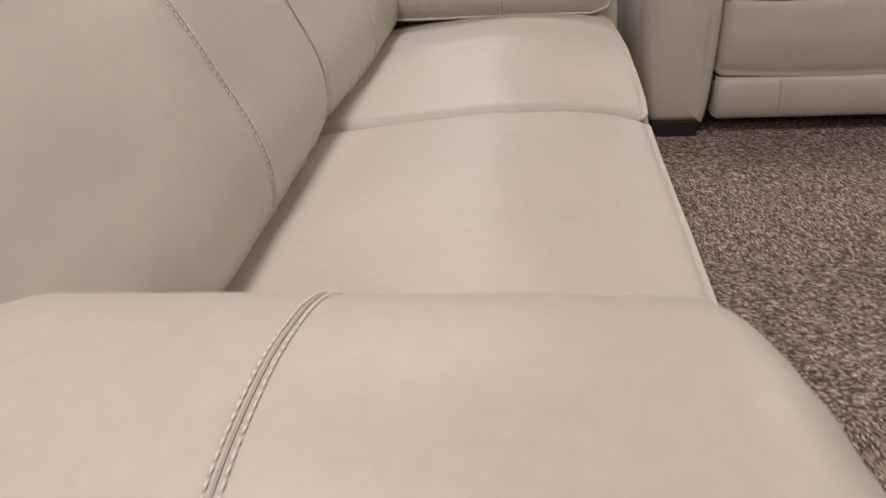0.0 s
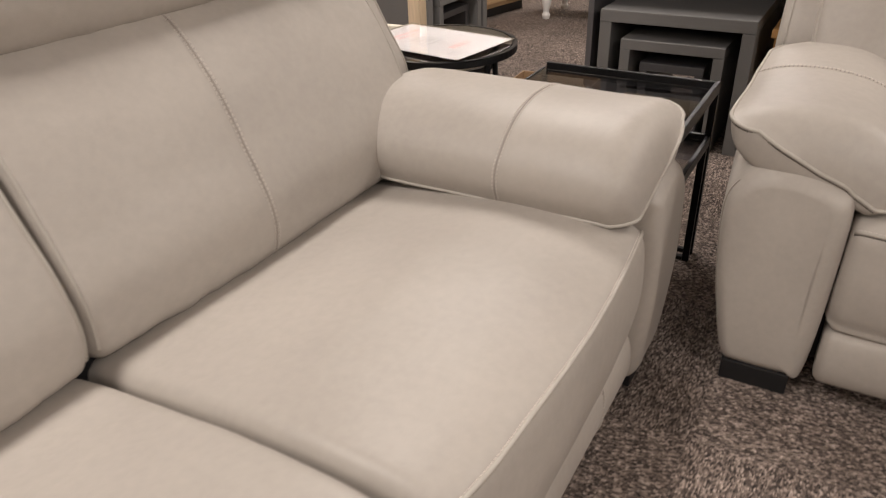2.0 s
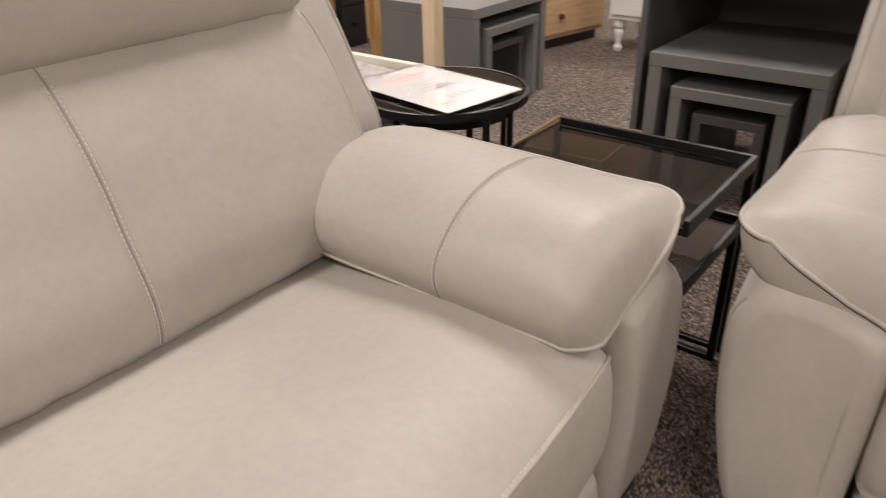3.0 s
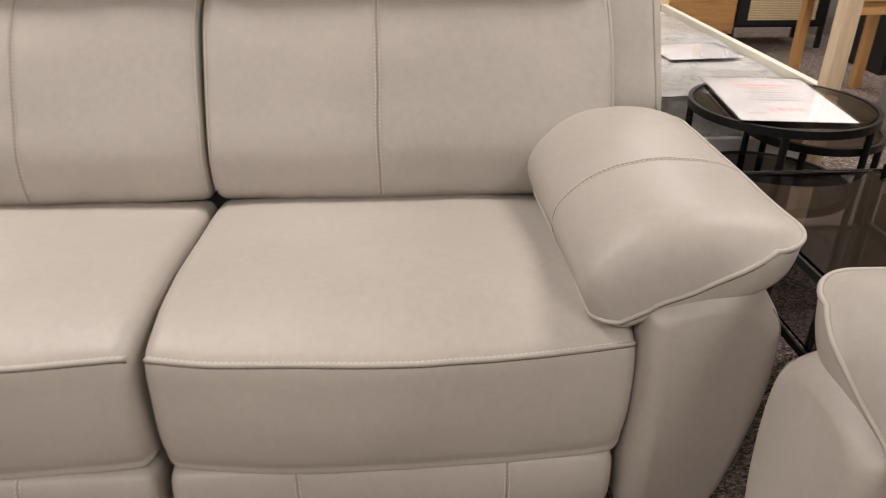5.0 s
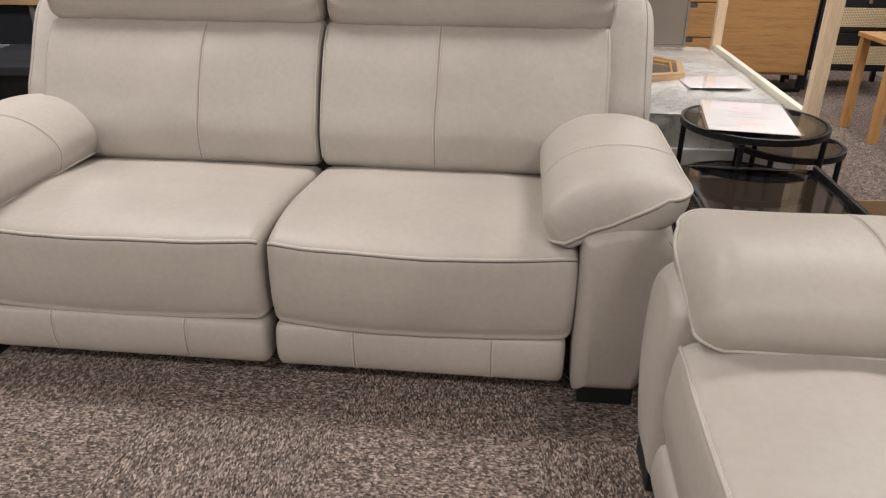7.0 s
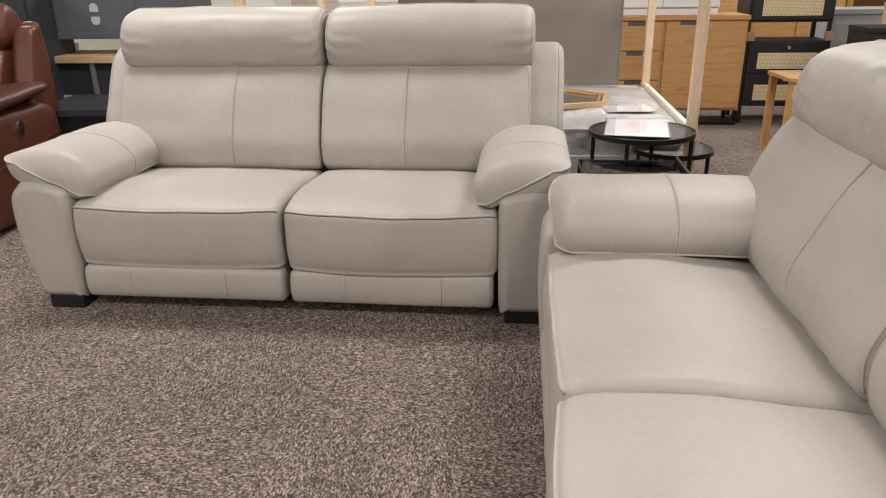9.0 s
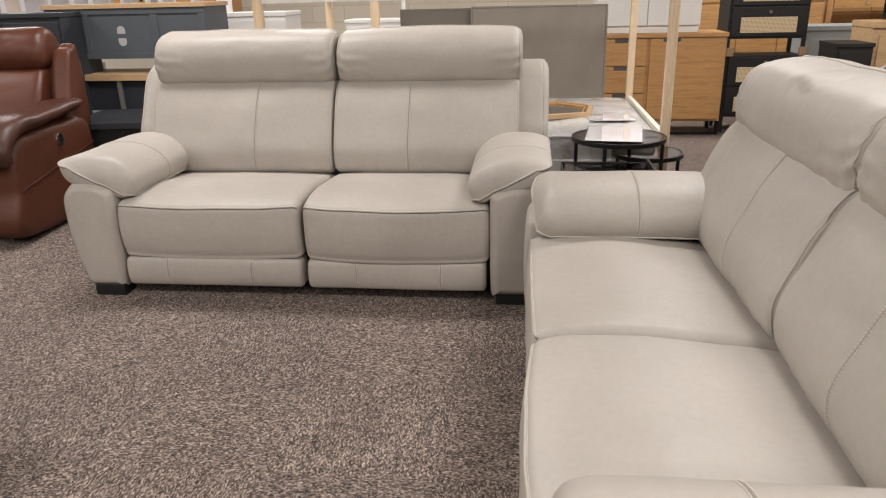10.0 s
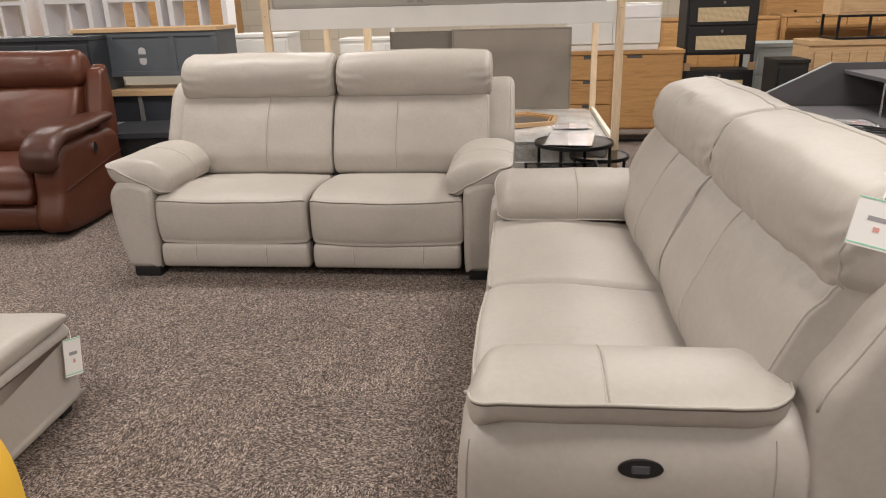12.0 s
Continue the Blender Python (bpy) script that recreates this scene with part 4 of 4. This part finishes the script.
plain_cabinet("black_cube", pose(3.22, 3.05, 0), 0.26, 0.36, 0.80, BLACK, "plain black cabinet beside the light oak unit", "cabinet", 3, 1)
plain_cabinet("oak_cabinet", pose(2.70, 5.5, 0), 1.3, 0.42, 1.08, OAK, "oak cupboard against the far wall", "cabinet", 2, 3)
plain_cabinet("oak_cabinet", pose(4.05, 5.75, 0), 1.7, 0.42, 0.76, OAK, "low oak cupboard against the far wall", "cabinet", 2, 3)
plain_cabinet("oak_cabinet", pose(4.1, 6.4, 0), 2.2, 0.42, 1.38, OAK, "tall oak cupboard against the far wall", "cabinet", 3, 3)


def console_desk(m, w):
    ob = thing("console_table", m, "oak desk with drawers stood on a low cupboard", "desk")
    box("top", (0, w, 0, 0.42, 0.30, 0.335), OAK, ob)
    for x in (0.01, w - 0.07):
        for y in (0.01, 0.35):
            box("leg", (x, x + 0.06, y, y + 0.06, 0, 0.2995), OAK_V, ob)
    for i in range(2):
        x = 0.08 + i * (w - 0.16) / 2
        dr = box("drawer", (x, x + (w - 0.16) / 2 - 0.01, 0.015, 0.04, 0.2, 0.299), OAK, ob)
        knob = part("knob", disc_bm(0, 0, 0, 0.02, 0.013, n=16), CHROME, dr)
        knob.matrix_basis = Matrix.Translation((x + (w - 0.16) / 4, 0.015, 0.25)) @ pose(0, 0, 0, 90, 0, 0)


console_desk(pose(4.10, 5.74, 0.7605), 1.5)


def chest_of_drawers(m):
    ob = thing("chest_of_drawers", m, "washed oak chest of drawers with wooden knobs", "chest of drawers")
    w, d = 0.9, 0.45
    # Recessed black base stands in for the shadowed gap under the chest.
    box("plinth", (0.03, w - 0.03, 0.06, d - 0.02, 0, 0.0695), BLACK, ob)
    box("carcass", (0, w, 0.02, d, 0.07, 0.78), LIGHT_OAK, ob)
    box("top", (-0.02, w + 0.02, 0, d + 0.01, 0.7805, 0.81), LIGHT_OAK, ob)
    for i in range(3):
        z = 0.10 + i * 0.225
        dr = box("drawer", (0.03, w - 0.03, 0.002, 0.0195, z, z + 0.21), LIGHT_OAK, ob)
        knob = part("knob", disc_bm(0, 0, 0, 0.025, 0.016, n=16), KNOB, dr)
        knob.matrix_basis = Matrix.Translation((w / 2, 0.002, z + 0.105)) @ pose(0, 0, 0, 90, 0, 0)


def legged_cabinet(m):
    ob = thing("white_cabinet", m, "white painted cabinet on turned white legs", "cabinet")
    w, d = 1.0, 0.45
    box("body", (0, w, 0.02, d, 0.2, 0.82), WHITE, ob)
    box("top", (-0.015, w + 0.015, 0, d, 0.8205, 0.85), WHITE, ob)
    for j in range(2):
        x = 0.02 + j * w / 2
        door = box("door", (x, x + w / 2 - 0.04, 0.004, 0.0195, 0.23, 0.79), WHITE, ob)
        part("knob", disc_bm(0, 0, 0, 0.02, 0.012, n=16), METAL, door).matrix_basis = Matrix.Translation((x + w / 4, 0.004, 0.55)) @ pose(0, 0, 0, 90, 0, 0)
    pts = spline([(0.020, 0.0), (0.028, 0.03), (0.019, 0.05), (0.032, 0.12), (0.026, 0.14), (0.04, 0.155), (0.04, 0.1995)], 20, False)
    for x in (0.05, w - 0.05):
        for y in (0.07, d - 0.05):
            bm = bmesh.new()
            rows = [[bm.verts.new((x + p.x * math.cos(a), y + p.x * math.sin(a), p.y)) for a in (2 * math.pi * i / 16 for i in range(16))] for p in pts]
            for r0, r1 in zip(rows, rows[1:]):
                for i in range(16):
                    bm.faces.new((r0[i], r0[(i + 1) % 16], r1[(i + 1) % 16], r1[i]))
            bm.faces.new(rows[0][::-1])
            bm.faces.new(rows[-1])
            part("leg", bm, WHITE, ob, "turned white leg", smooth=True)


chest_of_drawers(pose(3.55, 1.985, 0, 0, 0, -12))
legged_cabinet(pose(4.08, 1.62, 0, 0, 0, -90))


# ---- slate television unit, stacked stock and shelves at the back ----
def tv_unit(m):
    ob = thing("tv_unit", m, "slate grey television unit with an oak top, back outwards", "tv unit")
    w, d, h = 1.18, 0.4, 0.42
    for x in (0.06, w - 0.1):
        box("foot", (x, x + 0.04, 0.05, 0.09, 0, 0.05), BLACK, ob)
        box("foot", (x, x + 0.04, d - 0.09, d - 0.05, 0, 0.05), BLACK, ob)
    box("body", (0, w, 0.012, d, 0.0505, h - 0.03), SLATE, ob)
    box("top", (-0.012, w + 0.012, -0.01, d + 0.01, h - 0.0295, h), LIGHT_OAK, ob)
    for x0, x1 in ((0.0, 0.05), (0.28, 0.32), (0.78, 0.83), (w - 0.05, w)):
        box("stile", (x0, x1, 0.002, 0.0115, 0.0905, h - 0.0705), SLATE, ob)
    box("rail", (0, w, 0.002, 0.0115, 0.0505, 0.09), SLATE, ob)
    box("rail", (0, w, 0.002, 0.0115, h - 0.07, h - 0.0305), SLATE, ob)
    for z in (0.165, 0.245):
        bm = bmesh.new()
        pts = [Vector((0.03 * math.cos(a), 0.028 * math.sin(a))) for a in (math.pi * i / 14 for i in range(15))]
        if z < 0.2:
            pts = [Vector((p.x, -p.y)) for p in reversed(pts)]
        sq = 0.025 if z < 0.2 else -0.025
        pts = pts + ([Vector((0.03, sq)), Vector((-0.03, sq))] if z < 0.2 else [Vector((-0.03, sq)), Vector((0.03, sq))])
        bm.faces.new([bm.verts.new((0.55 + p.x, 0.0105, z + p.y)) for p in pts])
        part("cable_hole", bm, PAPER, ob, "pale rounded cable opening")


tv_unit(pose(-2.47, 2.2, 0.785))


def low_unit(m, w):
    ob = thing("low_unit", m, "low grey storage unit with an oak top and open shelves", "tv unit")
    box("top", (0, w, 0, 0.45, 0.69, 0.735), LIGHT_OAK, ob)
    for x in (0.0, w / 2, w - 0.03):
        box("upright", (x + 0.001, x + 0.029, 0.01, 0.42, 0, 0.6895), GREY, ob)
    box("back", (0.031, w - 0.031, 0.421, 0.44, 0.0, 0.6895), CHARCOAL, ob)
    for x0, x1 in ((0.031, w / 2 - 0.001), (w / 2 + 0.03, w - 0.031)):
        dr = box("drawer", (x0 + 0.002, x1 - 0.002, 0.03, 0.05, 0.485, 0.685), INKY, ob, "dark drawer front")
        part("knob", disc_bm(0, 0, 0, 0.022, 0.014, n=16), CHROME, dr).matrix_basis = Matrix.Translation(((x0 + x1) / 2, 0.03, 0.6)) @ pose(0, 0, 0, 90, 0, 0)
    for z in (0.08, 0.45):
        box("shelf", (0.031, w / 2 - 0.001, 0.015, 0.42, z, z + 0.03), SAGE, ob)
        box("shelf", (w / 2 + 0.03, w - 0.031, 0.015, 0.42, z, z + 0.03), SAGE, ob)


low_unit(pose(-2.75, 2.12, 0), 1.55)
for px, py in ((-2.38, 2.26), (-1.30, 2.26)):
    pk = thing("packing_block", pose(px, py, 0.7355), "white foam packing block under the stacked unit", "packaging", "foam packing blocks")
    box("block", (0, 0.1, 0, 0.28, 0, 0.049), WHITE, pk)
plain_cabinet("slate_cabinet", pose(-3.05, 1.95, 0), 0.85, 0.42, 1.16, INKY, "blue-black painted cabinet beside the television unit", "cabinet", 2, 2)


def coffee_table(m):
    ob = thing("coffee_table", m, "dark charcoal block coffee table on the carpet", "coffee table")
    box("top", (0, 0.8, 0, 0.6, 0.46, 0.5), INKY, ob)
    box("body", (0.01, 0.79, 0.01, 0.59, 0.0, 0.4595), BLACK, ob)


coffee_table(pose(-1.98, 1.46, 0, 0, 0, 8))


def shelf_frame(m, w, h, label):
    ob = thing("display_shelf", m, label, "shelf unit", "white display shelves")
    t = 0.05
    box("upright", (0, t, 0, 0.34, 0, h), LILAC, ob)
    box("upright", (w - t, w, 0, 0.34, 0, h), LILAC, ob)
    for z in (0.02, h * 0.5, h - 0.045):
        box("shelf", (t + 0.0005, w - t - 0.0005, 0.005, 0.335, z, z + 0.04), LILAC, ob)
    box("divider", (w * 0.5, w * 0.5 + 0.03, 0.02, 0.32, 0.0605, h * 0.5 - 0.0005), LILAC, ob)
    return ob


def plinth_table(m, w, h):
    ob = thing("display_bench", m, "long oak display bench under the white shelves", "bench")
    box("top", (0, w, 0, 0.45, h - 0.05, h), LIGHT_OAK, ob)
    box("body", (0.03, w - 0.03, 0.03, 0.42, 0, h - 0.0505), CREAM, ob)


plinth_table(pose(-4.6, 3.5, 0), 2.9, 1.05)
for sx, yaw in ((-4.35, 7), (-3.6, -6), (-2.95, 5), (-2.3, 8)):
    shelf_frame(pose(sx, 3.55, 1.0505, 0, 0, yaw), 0.56, 0.72, "white display shelf frame stood on the oak bench")
plain_cabinet("white_cabinet", pose(-1.5, 3.0, 0), 0.52, 0.4, 1.11, WHITE, "small white cabinet against the far stock", "cabinet", 3, 1)
plain_cabinet("oak_cabinet", pose(-3.9, 5.6, 0), 1.4, 0.42, 1.5, OAK, "tall oak cupboard against the far wall", "cabinet", 3, 2)
plain_cabinet("white_cabinet", pose(-0.9, 4.6, 0), 1.5, 0.45, 0.98, WHITE, "long white cabinet behind the bunk bed", "cabinet", 2, 3)


# ---- chestnut recliner sofa ----
def roll_grid(path, x0, half, thick, n=40, res=40, seed=0.0):
    """A padded roll that follows a path in y and z; thick gives half its depth along the way."""
    line = spline(path, n, False)
    depth = spline([(k, t) for k, t in enumerate(thick)], n, False)
    grid = []
    for i, p in enumerate(line):
        d = (line[min(i + 1, n)] - line[max(i - 1, 0)]).normalized()
        f = i / n
        end = max(0.08, min(1.0, (1 - (1 - min(1.0, min(f, 1 - f) / 0.09)) ** 2) ** 0.5))
        ring = []
        for w in (2 * math.pi * k / res for k in range(res)):
            c, v = math.cos(w), math.sin(w)
            a, b = half * end * math.copysign(abs(c) ** 0.75, c), depth[i].y * end * math.copysign(abs(v) ** 0.85, v)
            q = Vector((x0 + a, p.x - d.y * b, p.y + d.x * b))
            ring.append(q + noise.noise_vector(q * 7 + Vector((seed, 0, 0))) * 0.006)
        grid.append(ring)
    return grid


def chestnut_sofa(m):
    """Its outer arm side stands at x = 0 and its front at y = 0; it runs towards negative x."""
    ob = thing("chestnut_sofa", m, "chestnut brown leather recliner sofa with dark padded arms", "sofa")
    for k in range(2):
        x1 = -0.19 - k * 0.72
        seat = [(0.02, 0.22), (-0.02, 0.33), (0.02, 0.43), (0.15, 0.47), (0.5, 0.45), (0.75, 0.42), (0.75, 0.22)]
        grid = loft(seat, x1 - 0.71, x1, 0.04, lambda t, u, v: (t, u, v), 16, 64, None, 0.004, k)
        part("seat_cushion", grid_bm(grid), RED, ob, smooth=True)
        rest = [(0.02, 0.06), (-0.01, 0.12), (0.02, 0.215), (0.1, 0.21), (0.1, 0.06)]
        grid = loft(rest, x1 - 0.71, x1, 0.025, lambda t, u, v: (t, u, v), 10, 40, None, 0.002, k)
        part("footrest", grid_bm(grid), RED, ob, smooth=True)
        back = [(0.62, 0.42), (0.58, 0.5), (0.63, 0.65), (0.72, 0.8), (0.80, 0.86), (0.9, 0.84), (0.86, 0.6), (0.74, 0.4)]
        grid = loft(back, x1 - 0.71, x1 - 0.005, 0.05, lambda t, u, v: (t, u, v), 30, 80, None, 0.006, k + 4)
        creases(grid, 0.005, lambda p: max(0.0, min(1.0, (0.75 - p.y) / 0.06)), 81 + k, (6, 14))
        part("back_cushion", grid_bm(grid), RED, ob, smooth=True)
        roll = [(0.80, 0.85), (0.75, 0.9), (0.75, 0.98), (0.80, 1.06), (0.88, 1.09), (0.97, 1.05), (1.0, 0.95), (0.95, 0.86)]
        grid = loft(roll, x1 - 0.71, x1 + 0.01, 0.06, lambda t, u, v: (t, u, v), 34, 72, None, 0.008, k + 9)
        creases(grid, 0.005, lambda p: max(0.0, min(1.0, (0.88 - p.y) / 0.1)), 85 + k, (14, 5))
        part("headrest", grid_bm(grid), RED, ob, smooth=True)
    side = [(0.0, 0.045), (-0.005, 0.3), (0.015, 0.46), (0.08, 0.56), (0.2, 0.575), (0.5, 0.58), (0.8, 0.55), (0.83, 0.3), (0.82, 0.045)]
    grid = loft(side, -0.185, 0.0, 0.05, lambda t, u, v: (t, u, v), 8, 72, None, 0.004, 12)
    arm = part("arm", grid_bm(grid), RED, ob, smooth=True)
    part("seam", tube_bm([[Vector((0.003, 0.02 + 0.79 * i / 20, 0.30 + 0.11 * i / 20)) for i in range(21)]], 0.003, 5), RED_DARK, arm)
    grid = roll_grid([(-0.03, 0.43), (-0.035, 0.52), (0.03, 0.59), (0.16, 0.622), (0.38, 0.632), (0.6, 0.648), (0.8, 0.66)], -0.09, 0.112, (0.045, 0.055, 0.055, 0.05, 0.045, 0.04, 0.03), seed=15.0)
    creases(grid, 0.005, lambda p: 1.0, 91, (9, 22))
    part("arm_pad", grid_bm(grid), RED_DARK, ob, "dark brown padded arm top", smooth=True)
    shell = [(0.72, 0.08), (0.74, 0.5), (0.80, 0.7), (0.86, 0.92), (0.90, 0.95), (0.95, 0.92), (0.97, 0.8), (0.95, 0.08)]
    grid = loft(shell, -1.8, -0.06, 0.04, lambda t, u, v: (t, u, v), 18, 64, None, 0.003, 17)
    part("back_frame", grid_bm(grid), RED, ob, smooth=True)
    wing = [(0.68, 0.5), (0.72, 0.7), (0.80, 0.93), (0.86, 0.97), (0.92, 0.95), (0.92, 0.5)]
    grid = loft(wing, -0.15, -0.045, 0.03, lambda t, u, v: (t, u, v), 6, 40, None, 0.002, 19)
    part("wing", grid_bm(grid), RED, ob, smooth=True)
    part("control_switch", disc_bm(0, 0, -0.01, 0.008, 0.036, 0.026, 32), CHROME, ob, "chrome oval switch").matrix_basis = Matrix.Translation((0.002, 0.45, 0.49)) @ pose(0, 0, 0, 0, 90, 0)
    for x in (-1.82, -0.15):
        for y in (0.08, 0.9):
            box("foot", (x, x + 0.08, y, y + 0.08, 0, 0.075), BLACK, ob)
    grid = loft(side, -1.83, -1.63, 0.05, lambda t, u, v: (t, u, v), 8, 72, None, 0.002, 12)
    part("arm", grid_bm(grid), RED, ob, smooth=True)


chestnut_sofa(pose(-1.705, 0.59, 0, 0, 0, 4))


# ---- ceiling lights ----
def troffer(m):
    ob = thing("ceiling_light", m, "flush rectangular ceiling light with a pale frame", "ceiling light", "ceiling lights")
    bm = bmesh.new()
    for b in ((-0.63, 0.63, -0.33, -0.3), (-0.63, 0.63, 0.3, 0.33), (-0.63, -0.6, -0.299, 0.299), (0.6, 0.63, -0.299, 0.299)):
        box_bm(*b, -0.025, 0.0, bm)
    part("frame", bm, WHITE, ob)
    return ob


first = troffer(pose(*LAMPS[0], CEILING - 0.001))
for lx, ly in LAMPS[1:]:
    copy_thing(first, pose(lx, ly, CEILING - 0.001))


# ---- carpet tiles, half a metre square, laid with the pile turned by quarters ----
rng = random.Random(4)
tile = part("carpet_tile", box_bm(-0.2495, 0.2495, -0.2495, 0.2495, 0.0005, 0.004), CARPET, floor)
for i in range(17):
    for j in range(16):
        if i + j:
            tile = new("carpet_tile", tile.data)
            tile.parent = floor
        tile.matrix_basis = pose(-3.54 + 0.5 * i, -4.93 + 0.5 * j, 0, 0, 0, 90 * ((i + j) % 2) + 180 * rng.randrange(2))
